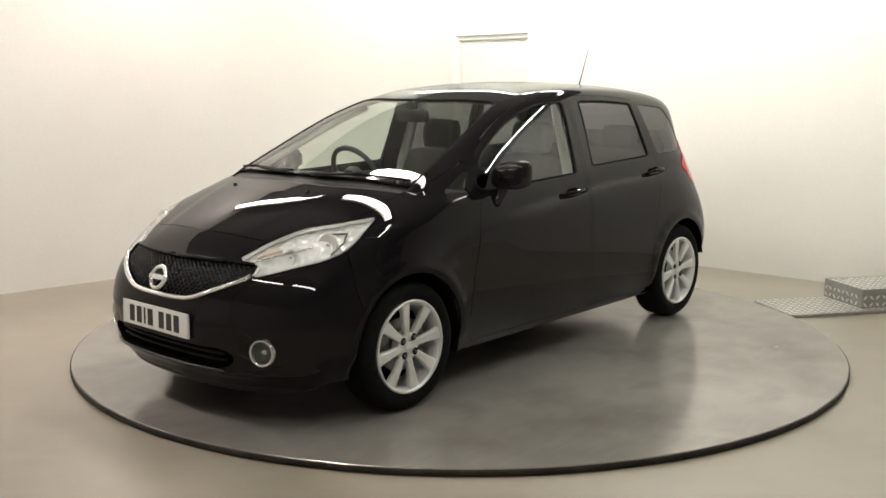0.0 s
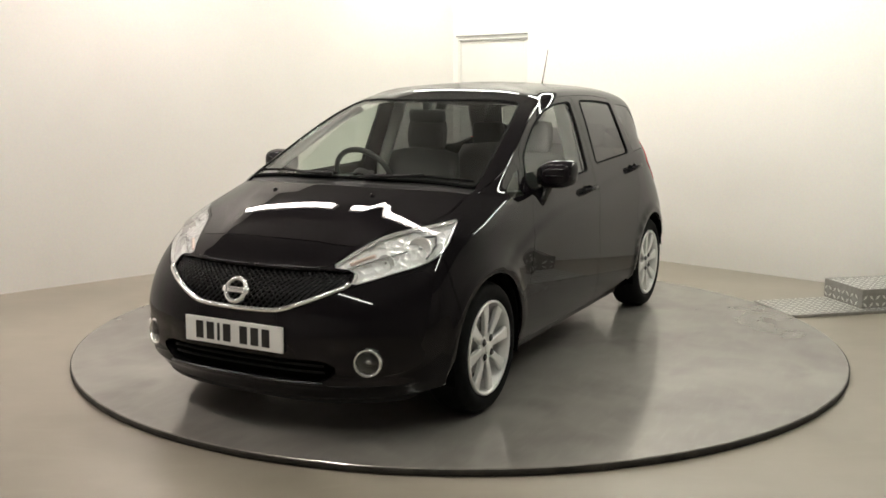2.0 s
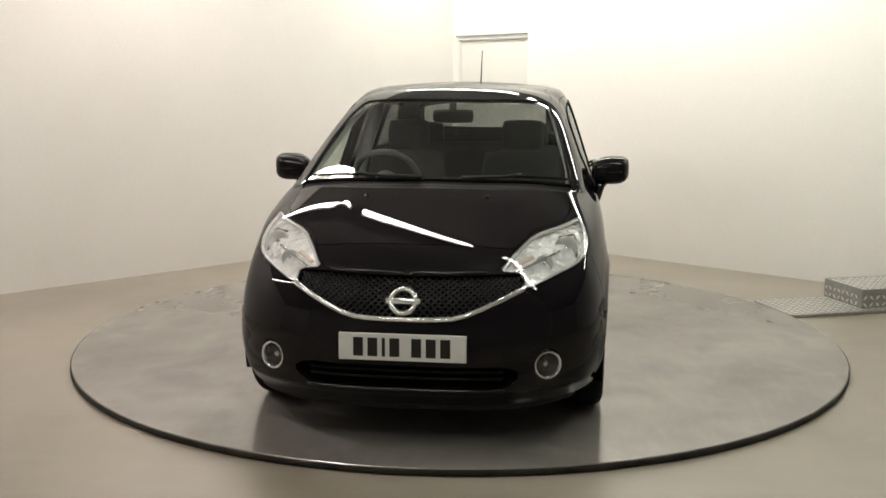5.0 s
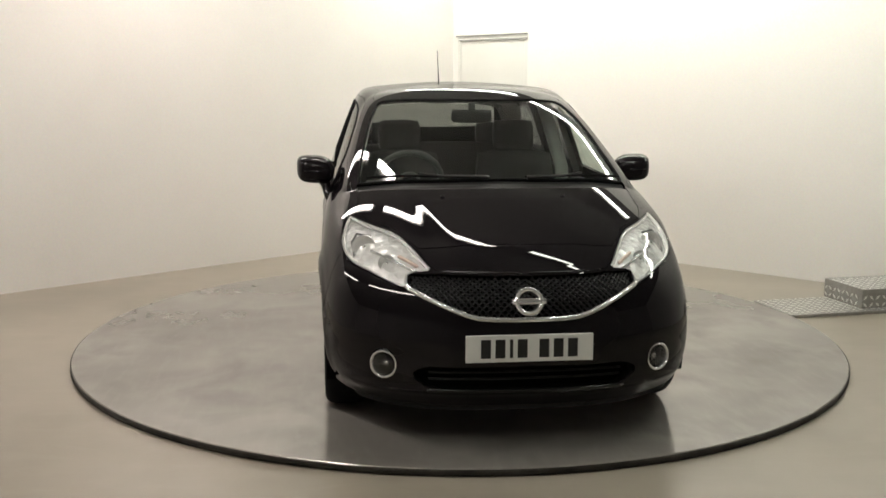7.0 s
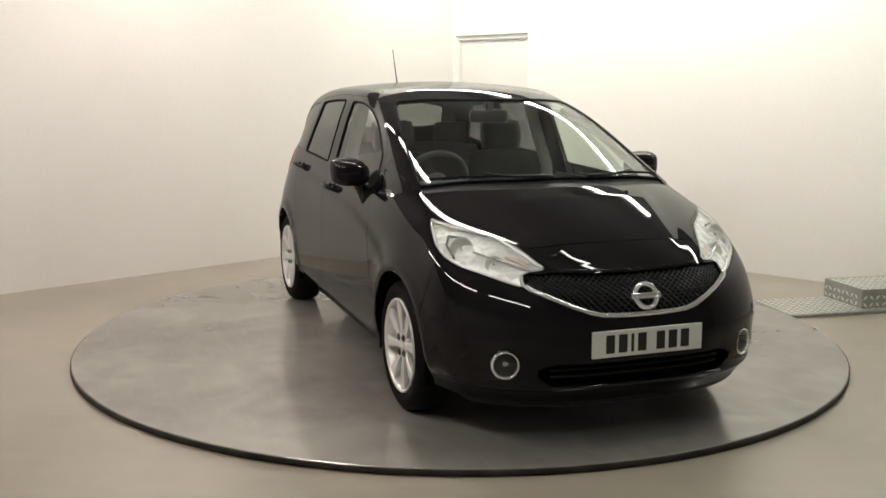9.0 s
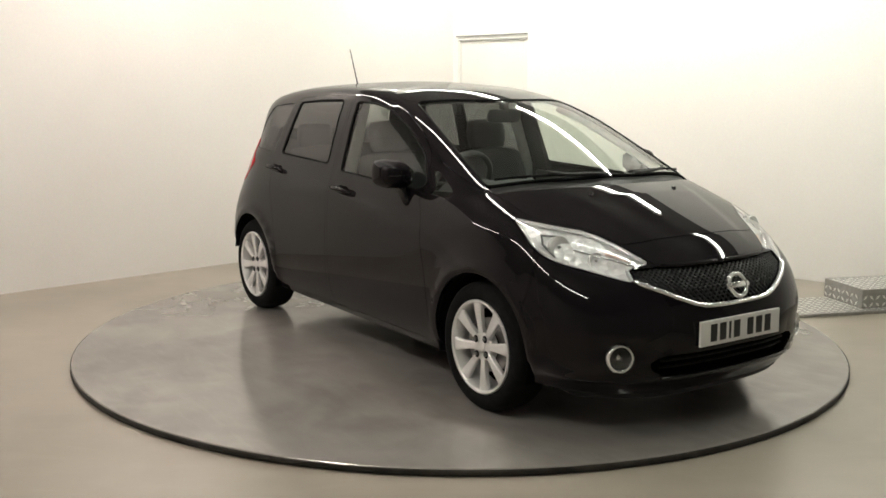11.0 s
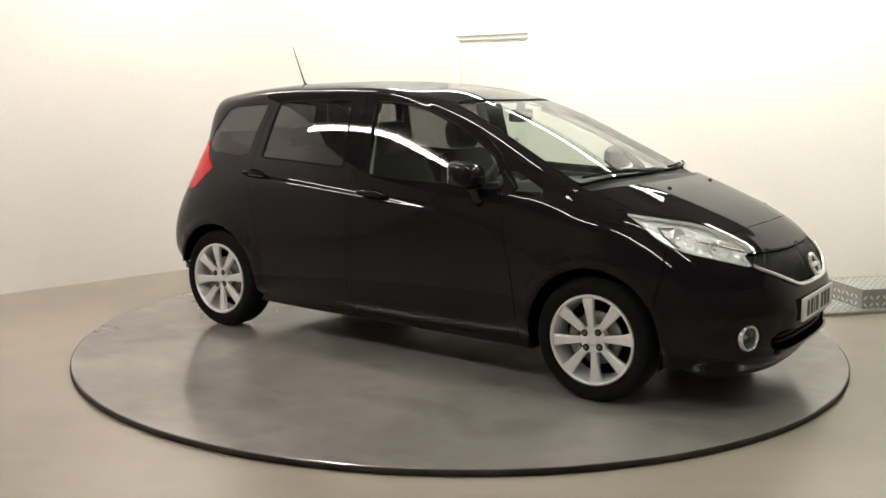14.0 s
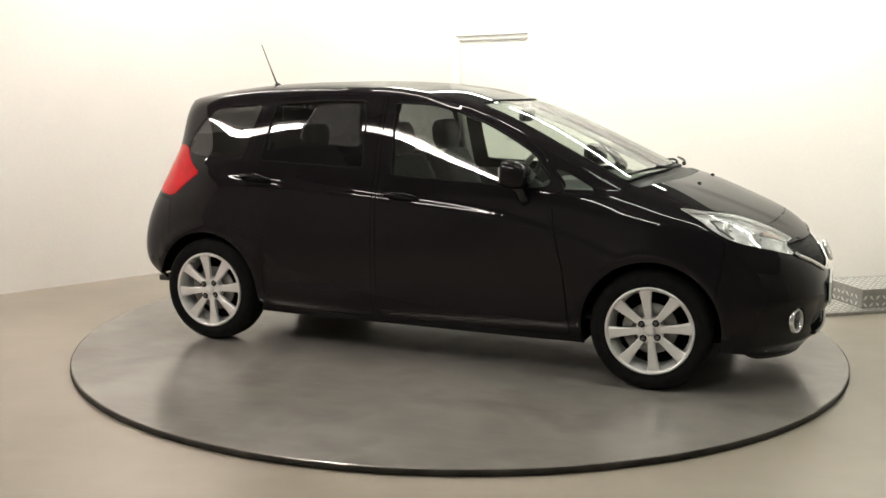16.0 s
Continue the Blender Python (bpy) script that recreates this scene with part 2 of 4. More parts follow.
lathe(bm, [(DECK_R + 0.001, -0.0035), (DECK_R + 0.004, -0.006), (DECK_R + 0.004, -0.031), (DECK_R - 0.02, -0.033)], 160)
part("edge_band", bm, MAT["band"], turntable, "black rubber edge band")

# ---- fluorescent tubes ----
def batten(m, glow):
    ob = empty("tube_light", m)
    bm = bmesh.new()
    add_box(bm, -0.93, 0.93, -0.05, 0.05, 0.0, 0.05, 0.006)
    part("housing", bm, MAT["white_metal"], ob, "white enamelled housing")
    bm = bmesh.new()
    tube(bm, [(-0.9, 0, -0.04), (0.9, 0, -0.04)], 0.034, 12)
    part("tube", bm, glow, ob, "glowing tube")
    tagged(ob, "lit fluorescent tube batten hung below the ceiling", "light", "ceiling tube lights")
    return ob

# three rows of three run parallel to the right-hand wall, three metres apart
ROW_T, ROW_N = Vector((0.73, -0.683, 0)), Vector((0.683, 0.73, 0))
for off, alongs, keys in ((2.25, (-2.1, -0.05, 2.4), ("cool_tube", "cool_tube", "cool_tube")), (-0.5, (-2.15, -0.02, 2.4), ("warm_tube", "warm_tube", "cool_tube")), (-3.55, (-2.1, 0.35, 2.6), ("warm_tube", "warm_tube", "cool_tube"))):
    for along, key in zip(alongs, keys):
        q = ROW_N * off + ROW_T * along
        batten(pose(q.x, q.y, 3.0, 0, 0, math.degrees(math.atan2(ROW_T.y, ROW_T.x))), MAT[key])

# ---- door in the right-hand wall, close to the corner ----
door = empty("door_1", M_RIGHT)
tagged(door, "closed plain cream door under a grey head rail", "door", kind="structure")
d0, d1, dt = DOOR
bm = bmesh.new()
add_box(bm, d0 + 0.043, d1 - 0.043, 0.004, 0.044, FLOOR_Z + 0.005, dt - 0.05, 0.003)
part("leaf", bm, MAT["door_paint"], door, smooth=False)
for nm, box in (("jamb", (d0, d0 + 0.04, 0.0, 0.13, FLOOR_Z, dt)), ("jamb", (d1 - 0.04, d1, 0.0, 0.13, FLOOR_Z, dt)), ("head", (d0 + 0.04, d1 - 0.04, 0.0, 0.13, dt - 0.04, dt))):
    bm = bmesh.new()
    add_box(bm, *box, 0.003)
    part(nm, bm, MAT["door_paint"], door, smooth=False)
for z0 in (dt - 0.047, dt - 0.003):
    bm = bmesh.new()
    add_box(bm, d0 + (0.03 if z0 < dt - 0.02 else -0.01), d1, -0.022, -0.002, z0, z0 + 0.014, 0.002)
    part("head_rail", bm, MAT["grey_metal"], door, "thin grey metal rail over the door", smooth=False)
bm = bmesh.new()
lathe(bm, [(0.02, 0.0), (0.02, 0.01), (0.009, 0.012), (0.009, 0.05)], 16, m=Matrix.Translation((d1 - 0.11, 0.006, 1.0)) @ Matrix.Rotation(math.pi / 2, 4, "X"))
tube(bm, [(d1 - 0.11, -0.04, 1.0), (d1 - 0.22, -0.04, 1.0)], 0.009, 8)
part("door_handle", bm, MAT["grey_metal"], door)

# ---- tread-plate cover and step box on the floor ----
TM = Matrix.Translation((2.265, 0.54, FLOOR_Z)) @ Matrix.Rotation(math.atan2(0.24, 0.97), 4, "Z")


def lozenges(bm, w, h, m, pitch=0.05):
    """Raised tread bars in alternating directions over a w x h face."""
    for i in range(int(w / pitch)):
        for j in range(int(h / pitch)):
            a = math.pi / 4 if (i + j) % 2 else -math.pi / 4
            q = m @ Matrix.Translation(((i + 0.5) * pitch, (j + 0.5) * pitch, 0)) @ Matrix.Rotation(a, 4, "Z")
            lo_ = [bm.verts.new(q @ Vector(p)) for p in ((-0.024, 0, 0), (0, -0.009, 0), (0.024, 0, 0), (0, 0.009, 0))]
            t0, t1 = bm.verts.new(q @ Vector((-0.012, 0, 0.004))), bm.verts.new(q @ Vector((0.012, 0, 0.004)))
            for f in ((lo_[0], lo_[1], t0), (lo_[1], t1, t0), (lo_[1], lo_[2], t1), (lo_[2], lo_[3], t1), (lo_[3], t0, t1), (lo_[3], lo_[0], t0)):
                bm.faces.new(f)


cover = empty("floor_cover", TM)
tagged(cover, "flat aluminium tread plate laid on the floor", "floor plate")
bm = bmesh.new()
add_box(bm, 0, 1.6, 0, 0.50, 0.0, 0.012, 0.003)
part("sheet", bm, MAT["tread"], cover, smooth=False)
bm = bmesh.new()
lozenges(bm, 1.6, 0.50, Matrix.Translation((0, 0, 0.0122)))
tagged(part("tread_pattern", bm, MAT["tread_bar"], cover, smooth=False), kind="stuff")
bm = bmesh.new()
add_box(bm, -0.01, 1.6, -0.03, -0.001, 0.0, 0.022, 0.004)
part("edge_strip", bm, MAT["steel"], cover, "dull metal edge strip", smooth=False)

step = empty("step_box", TM @ Matrix.Translation((0.585, 0.075, 0.0155)))
tagged(step, "low step box of aluminium tread plate standing on a floor plate", "step")
bm = bmesh.new()
add_box(bm, 0, 0.9, 0, 0.44, 0.0, 0.135, 0.004)
part("box", bm, MAT["tread"], step, smooth=False)
bm = bmesh.new()
lozenges(bm, 0.9, 0.44, Matrix.Translation((0, 0, 0.1352)))
tagged(part("tread_pattern", bm, MAT["tread_bar"], step, smooth=False), kind="stuff")
bm = bmesh.new()
lozenges(bm, 0.9, 0.13, Matrix.Translation((0, -0.0002, 0)) @ Matrix.Rotation(math.pi / 2, 4, "X"))
lozenges(bm, 0.44, 0.13, Matrix.Translation((-0.0002, 0.44, 0)) @ Matrix.Rotation(-math.pi / 2, 4, "Z") @ Matrix.Rotation(math.pi / 2, 4, "X"))
tagged(part("side_tread", bm, MAT["tread_bar"], step, smooth=False), kind="stuff")

# ---- the car: a net of control points for one half of its skin ----
# columns: front centre, round the front corner, along the side, round the tail to the rear centre
# rows: sill, bumper, flank, waist, shoulder, belt, glass foot, glass, glass top, cant rail, roof, roof centre
NET = [
    [(2.02, 0, .19), (2.0, .32, .19), (1.92, .56, .2), (1.78, .715, .21), (1.62, .77, .22), (1.3, .78, .22), (.85, .77, .2), (0, .77, .2), (-.75, .77, .2), (-1.3, .77, .24), (-1.72, .71, .35), (-1.87, .45, .36), (-1.90, 0, .36)],
    [(2.10, 0, .33), (2.08, .32, .33), (1.985, .57, .33), (1.83, .745, .34), (1.62, .815, .34), (1.3, .835, .34), (.85, .82, .32), (0, .815, .32), (-.75, .82, .32), (-1.3, .84, .36), (-1.75, .76, .44), (-1.93, .47, .46), (-1.97, 0, .46)],
    [(2.105, 0, .5), (2.085, .32, .5), (1.985, .57, .51), (1.82, .748, .52), (1.61, .82, .53), (1.3, .845, .53), (.85, .835, .5), (0, .83, .5), (-.75, .835, .5), (-1.3, .846, .55), (-1.745, .765, .6), (-1.93, .47, .62), (-1.97, 0, .62)],
    [(2.055, 0, .645), (2.03, .31, .645), (1.925, .55, .66), (1.755, .73, .68), (1.58, .80, .69), (1.3, .838, .69), (.85, .835, .67), (0, .83, .67), (-.75, .832, .69), (-1.3, .835, .73), (-1.705, .735, .77), (-1.89, .45, .79), (-1.93, 0, .79)],
    [(1.985, 0, .735), (1.955, .31, .735), (1.84, .525, .75), (1.65, .70, .795), (1.50, .772, .815), (1.27, .818, .825), (.85, .828, .81), (0, .823, .81), (-.75, .82, .83), (-1.3, .812, .865), (-1.655, .695, .90), (-1.84, .43, .91), (-1.88, 0, .91)],
    [(1.81, 0, .855), (1.78, .29, .852), (1.685, .50, .861), (1.53, .67, .88), (1.39, .752, .888), (1.20, .797, .895), (.83, .815, .89), (0, .81, .90), (-.75, .80, .925), (-1.29, .785, .96), (-1.62, .67, .995), (-1.80, .41, 1.0), (-1.84, 0, 1.0)],
    [(1.35, 0, 1.035), (1.335, .26, 1.03), (1.285, .47, 1.024), (1.205, .645, 1.001), (1.13, .735, .976), (1.02, .78, .965), (.78, .796, .957), (0, .79, .975), (-.75, .78, 1.0), (-1.28, .76, 1.035), (-1.59, .65, 1.07), (-1.77, .39, 1.075), (-1.81, 0, 1.075)],
    [(1.27, 0, 1.055), (1.255, .25, 1.05), (1.21, .46, 1.044), (1.14, .665, 1.02), (1.055, .732, 1.008), (.90, .755, 1.012), (.65, .773, 1.02), (0, .768, 1.04), (-.75, .758, 1.065), (-1.25, .737, 1.095), (-1.57, .625, 1.14), (-1.75, .375, 1.15), (-1.79, 0, 1.15)],
    [(.92, 0, 1.218), (.91, .24, 1.212), (.875, .44, 1.205), (.815, .635, 1.176), (.725, .69, 1.159), (.60, .705, 1.165), (.40, .712, 1.185), (-.05, .712, 1.205), (-.75, .705, 1.215), (-1.22, .685, 1.225), (-1.555, .60, 1.255), (-1.72, .36, 1.26), (-1.76, 0, 1.26)],
    [(.56, 0, 1.369), (.553, .23, 1.364), (.53, .41, 1.358), (.48, .588, 1.332), (.40, .634, 1.316), (.30, .645, 1.325), (.15, .655, 1.342), (-.15, .658, 1.36), (-.75, .65, 1.365), (-1.2, .63, 1.355), (-1.53, .575, 1.355), (-1.70, .345, 1.36), (-1.74, 0, 1.36)],
    [(.26, 0, 1.464), (.255, .21, 1.461), (.235, .38, 1.451), (.19, .532, 1.43), (.13, .573, 1.425), (.06, .582, 1.438), (-.05, .594, 1.454), (-.3, .597, 1.466), (-.8, .59, 1.462), (-1.2, .572, 1.442), (-1.50, .52, 1.416), (-1.69, .33, 1.41), (-1.735, 0, 1.415)],
    [(.1, 0, 1.497), (.09, .17, 1.495), (.07, .30, 1.49), (.03, .385, 1.482), (-.02, .42, 1.481), (-.1, .435, 1.489), (-.2, .445, 1.498), (-.4, .455, 1.507), (-.85, .445, 1.502), (-1.2, .425, 1.483), (-1.5, .38, 1.45), (-1.64, .23, 1.437), (-1.68, 0, 1.438)],
    [(-.05, 0, 1.517), (-.07, 0, 1.519), (-.1, 0, 1.521), (-.14, 0, 1.523), (-.2, 0, 1.526), (-.28, 0, 1.53), (-.38, 0, 1.532), (-.55, 0, 1.533), (-.9, 0, 1.526), (-1.15, 0, 1.514), (-1.35, 0, 1.5), (-1.47, 0, 1.487), (-1.52, 0, 1.48)],
]


def control_net():
    """B-spline control points whose surface passes close to the net: mirrored over the centre line, straight below the sill."""
    p = np.array(NET)
    flip = np.array([1, -1, 1.0])

    def padded(a):
        a = np.concatenate([a[:, 1:2] * flip, a, a[:, -2:-1] * flip], 1)
        return np.concatenate([2 * a[:1] - a[1:2], a, a[-2:-1] * flip], 0)

    c = p.copy()
    for _ in range(4):
        q = padded(c)
        s = (q[:-2] + 4 * q[1:-1] + q[2:]) / 6
        s = (s[:, :-2] + 4 * s[:, 1:-1] + s[:, 2:]) / 6
        c = c + 0.9 * (p - s)
        c[:, 0, 1] = c[:, -1, 1] = 0
        c[-1, :, 1] = 0
    return padded(c)


CTRL = control_net()
NV, NU = len(NET) - 1, len(NET[0]) - 1


def basis(f):
    return np.stack([(1 - f) ** 3, 3 * f ** 3 - 6 * f ** 2 + 4, -3 * f ** 3 + 3 * f ** 2 + 3 * f + 1, f ** 3], -1) / 6


def skin(u, v):
    """Points of the car's half skin at column u and row v."""
    u, v = np.clip(np.asarray(u, float), 0, NU), np.clip(np.asarray(v, float), 0, NV)
    iu, iv = np.minimum(u.astype(int), NU - 1), np.minimum(v.astype(int), NV - 1)
    bu, bv = basis(u - iu), basis(v - iv)
    out = 0
    for a in range(4):
        for c in range(4):
            out = out + (bv[..., a] * bu[..., c])[..., None] * CTRL[iv + a, iu + c]
    return creased(out)


def creased(p):
    """Adds the pressed lines: one along the doors, falling towards the front wheel, and one on each half of the bonnet."""
    x, y, z = p[..., 0], p[..., 1], p[..., 2]
    line = np.interp(x, [-1.2, -0.6, -0.05, 0.3, 0.52, 0.75, 0.95, 1.2], [0.985, 0.943, 0.900, 0.871, 0.845, 0.800, 0.740, 0.645])
    fade = np.clip((x + 1.35) / 0.3, 0, 1) * np.clip((1.28 - x) / 0.25, 0, 1) * (z < 1.15)
    d = z - line
    y = y - fade * 0.0056 * np.tanh(d / 0.02) * np.exp(-(d / 0.11) ** 2) * (y > 0.5)
    ridge = 0.27 + 0.24 * (1.9 - x)
    on = np.clip((x - 1.33) / 0.15, 0, 1) * np.clip((z - 0.76) / 0.06, 0, 1) * (y < 0.66)
    z = z + on * (0.004 * (1 - np.tanh((y - ridge) / 0.045)) + 0.0018 * np.exp(-((y - ridge) / 0.035) ** 2))
    # the line that sweeps over the front wheel
    r = np.hypot(x - 1.3, z - 0.31)
    over = np.clip((z - 0.56) / 0.1, 0, 1) * (y > 0.5) * (np.abs(x - 1.3) < 0.5)
    y = y - over * 0.003 * np.tanh((r - 0.455) / 0.03) * np.exp(-((r - 0.455) / 0.10) ** 2)
    # a shelf along the lower edge of the nose
    nose = np.clip((x - 1.72) / 0.12, 0, 1)
    x = x + nose * (0.016 * np.exp(-((z - 0.262) / 0.022) ** 2) - 0.012 * np.exp(-((z - 0.40) / 0.05) ** 2) * np.clip((np.abs(y) - 0.3) / 0.1, 0, 1))
    # arch lips stand a little proud
    for cx in (1.3, -1.3):
        r = np.hypot(x - cx, z - 0.31)
        y = y + 0.010 * np.exp(-((r - 0.37) / 0.035) ** 2) * (y > 0.6)
    return np.stack([x, y, z], -1)


CAR_AT = (0.0253, 0.0159, 0.0)
car = empty("car")
tagged(car, "glossy black five-door hatchback parked on the turntable", "car")


def place_part(ob):
    if ob.parent is car:
        ob.location = CAR_AT
    return ob


def cpart(name, bm, material, parent=None, label="", smooth=True):
    return place_part(part(name, bm, material, parent or car, label, smooth))


def slopes(u, v):
    e = 1e-3
    lo_u, hi_u = np.maximum(u - e, 0), np.minimum(u + e, NU)
    lo_v, hi_v = np.maximum(v - e, 0), np.minimum(v + e, NV)
    return (skin(hi_u, v) - skin(lo_u, v)) / (hi_u - lo_u)[..., None], (skin(u, hi_v) - skin(u, lo_v)) / (hi_v - lo_v)[..., None]


def skin_normal(u, v):
    u = np.clip(np.asarray(u, float), 1e-4, NU - 1e-4)
    v = np.clip(np.asarray(v, float), 1e-4, NV - 0.02)
    su, sv = slopes(u, v)
    n = np.cross(su, sv)
    n /= np.linalg.norm(n, axis=-1, keepdims=True) + 1e-12
    return n


SIDE_U, SIDE_V = np.meshgrid(np.linspace(3.2, 10.6, 150), np.linspace(0, 11, 150))
SIDE_P = skin(SIDE_U, SIDE_V)


def side(points):
    """Net coordinates of points given as (x, z) in the car's side view; long straight runs are broken up."""
    out = []
    if len(points) > 3:
        fine_points = []
        for a, c in zip(points, points[1:] + points[:1]):
            n = max(1, int(math.hypot(c[0] - a[0], c[1] - a[1]) / 0.09))
            fine_points += [(a[0] + (c[0] - a[0]) * k / n, a[1] + (c[1] - a[1]) * k / n) for k in range(n)]
        points = fine_points
    for x, z in points:
        d = (SIDE_P[..., 0] - x) ** 2 + (SIDE_P[..., 2] - z) ** 2
        k = np.unravel_index(d.argmin(), d.shape)
        u, v = SIDE_U[k], SIDE_V[k]
        for _ in range(5):
            p = skin(u, v)
            su, sv = slopes(np.array(u), np.array(v))
            a = np.array([[su[0], sv[0]], [su[2], sv[2]]])
            try:
                du, dv = np.linalg.solve(a, [x - p[0], z - p[2]])
            except np.linalg.LinAlgError:
                break
            u = float(np.clip(u + np.clip(du, -.2, .2), 2.8, 10.9))
            v = float(np.clip(v + np.clip(dv, -.2, .2), 0, NV))
        out.append((u, v))
    return out


def arch(cx, r, cz=0.31):
    """A wheel opening, down past the sill."""
    pts = [(cx + r * math.cos(a), cz + r * math.sin(a)) for a in np.linspace(-0.28, math.pi + 0.28, 30)]
    uv = [side([q])[0] for q in pts]
    return [(uv[0][0], -0.3)] + [(a, max(b, 0.0)) for a, b in uv] + [(uv[-1][0], -0.3)]


def inside(poly, pts):
    poly = np.asarray(poly)
    x, y = pts[:, 0], pts[:, 1]
    hit = np.zeros(len(pts), bool)
    for (x0, y0), (x1, y1) in zip(poly, np.roll(poly, -1, 0)):
        cross = (y0 > y) != (y1 > y)
        with np.errstate(divide="ignore", invalid="ignore"):
            hit ^= cross & (x < (x1 - x0) * (y - y0) / (y1 - y0) + x0)
    return hit


def dense(poly, step=0.12):
    out = []
    for a, c in zip(poly, poly[1:] + poly[:1]):
        n = max(1, int(math.hypot(c[0] - a[0], c[1] - a[1]) / step))
        out += [(a[0] + (c[0] - a[0]) * k / n, a[1] + (c[1] - a[1]) * k / n) for k in range(n)]
    return out


def rounded(poly, cut=0.25, times=2):
    """Cuts the corners of an outline, but not where it meets the centre line."""
    for _ in range(times):
        out = []
        for k, p in enumerate(poly):
            a, c = poly[k - 1], poly[(k + 1) % len(poly)]
            if p[0] <= 0.001 or p[0] >= NU - 0.001 or p[1] >= NV - 0.001:
                out.append(p)
                continue
            la, lc = math.hypot(a[0] - p[0], a[1] - p[1]), math.hypot(c[0] - p[0], c[1] - p[1])
            fa, fc = min(cut, 0.12 / max(la, 1e-6)), min(cut, 0.12 / max(lc, 1e-6))
            out += [(p[0] + (a[0] - p[0]) * fa, p[1] + (a[1] - p[1]) * fa), (p[0] + (c[0] - p[0]) * fc, p[1] + (c[1] - p[1]) * fc)]
        poly = out
    return poly


def inset(poly, gap):
    """Draws an outline in by gap metres on the skin."""
    a = np.array(poly)
    p = skin(a[:, 0], a[:, 1])
    n = skin_normal(a[:, 0], a[:, 1])
    t = np.roll(p, -1, 0) - np.roll(p, 1, 0)
    t /= np.linalg.norm(t, axis=1, keepdims=True) + 1e-9
    area = 0.5 * np.sum(a[:, 0] * np.roll(a[:, 1], -1) - np.roll(a[:, 0], -1) * a[:, 1])
    w = np.cross(n, t) * (gap if area > 0 else -gap)
    su, sv = slopes(np.clip(a[:, 0], 1e-3, NU - 1e-3), np.clip(a[:, 1], 1e-3, NV - 1e-3))
    out = []
    for k in range(len(a)):
        u, v = a[k]
        if u < 1e-3 or u > NU - 1e-3 or v > NV - 1e-3 or v < 1e-3:
            out.append((u, v))
            continue
        m = np.stack([su[k], sv[k]], 1)
        d, *_ = np.linalg.lstsq(m, w[k], rcond=None)
        d = np.clip(d, -0.06, 0.06)
        out.append((u + d[0], v + d[1]))
    return out


def cut_panel(poly, holes=(), step=0.125, gap=0.0025, share=0.5):
    """Triangles of a stretch of the skin: net coordinates, triangles, border edges."""
    poly = dense(poly)
    if gap:
        poly = inset(poly, gap)
    loops = [poly] + [dense(h) for h in holes]
    us, vs = np.meshgrid(np.arange(step / 2, NU, step), np.arange(step / 2, NV, step))
    grid = np.stack([us.ravel(), vs.ravel()], 1)
    lo, hi = np.min(poly, 0), np.max(poly, 0)
    grid = grid[np.all((grid > lo) & (grid < hi), 1)]
    border = np.concatenate([np.array(l) for l in loops])
    keep = inside(poly, grid)
    if len(grid):
        d = np.abs(grid[:, None] - border[None]).max(2).min(1)
        keep &= d > step * 0.35
    pts, edges = [], []
    for l in loops:
        s = len(pts)
        pts += [Vector(q) for q in l]
        edges += [(s + k, s + (k + 1) % len(l)) for k in range(len(l))]
    pts += [Vector(q) for q in grid[keep]]
    from mathutils.geometry import delaunay_2d_cdt
    vo, _, fo, *_ = delaunay_2d_cdt(pts, edges, [], 0, 1e-5)
    uv = np.array([tuple(q) for q in vo])
    tri = np.array([f for f in fo if len(f) == 3])
    mid = uv[tri].mean(1)
    ok = inside(poly, mid)
    for l in loops[1:]:
        ok &= ~inside(l, mid)
    tri = tri[ok]
    # keep the one large piece; slivers along the cuts fall away
    root = list(range(len(uv)))

    def top(k):
        while root[k] != k:
            root[k] = root[root[k]]
            k = root[k]
        return k

    for a, c, e in tri:
        root[top(int(c))] = top(int(a))
        root[top(int(e))] = top(int(a))
    e1, e2 = uv[tri[:, 1]] - uv[tri[:, 0]], uv[tri[:, 2]] - uv[tri[:, 0]]
    area = np.abs(e1[:, 0] * e2[:, 1] - e1[:, 1] * e2[:, 0])
    owner = np.array([top(int(t[0])) for t in tri])
    size = {o: area[owner == o].sum() for o in set(owner.tolist())}
    big = max(size.values())
    tri = tri[[size[o] > share * big for o in owner.tolist()]]
    used, back = np.unique(tri, return_inverse=True)
    return uv[used], back.reshape(tri.shape)


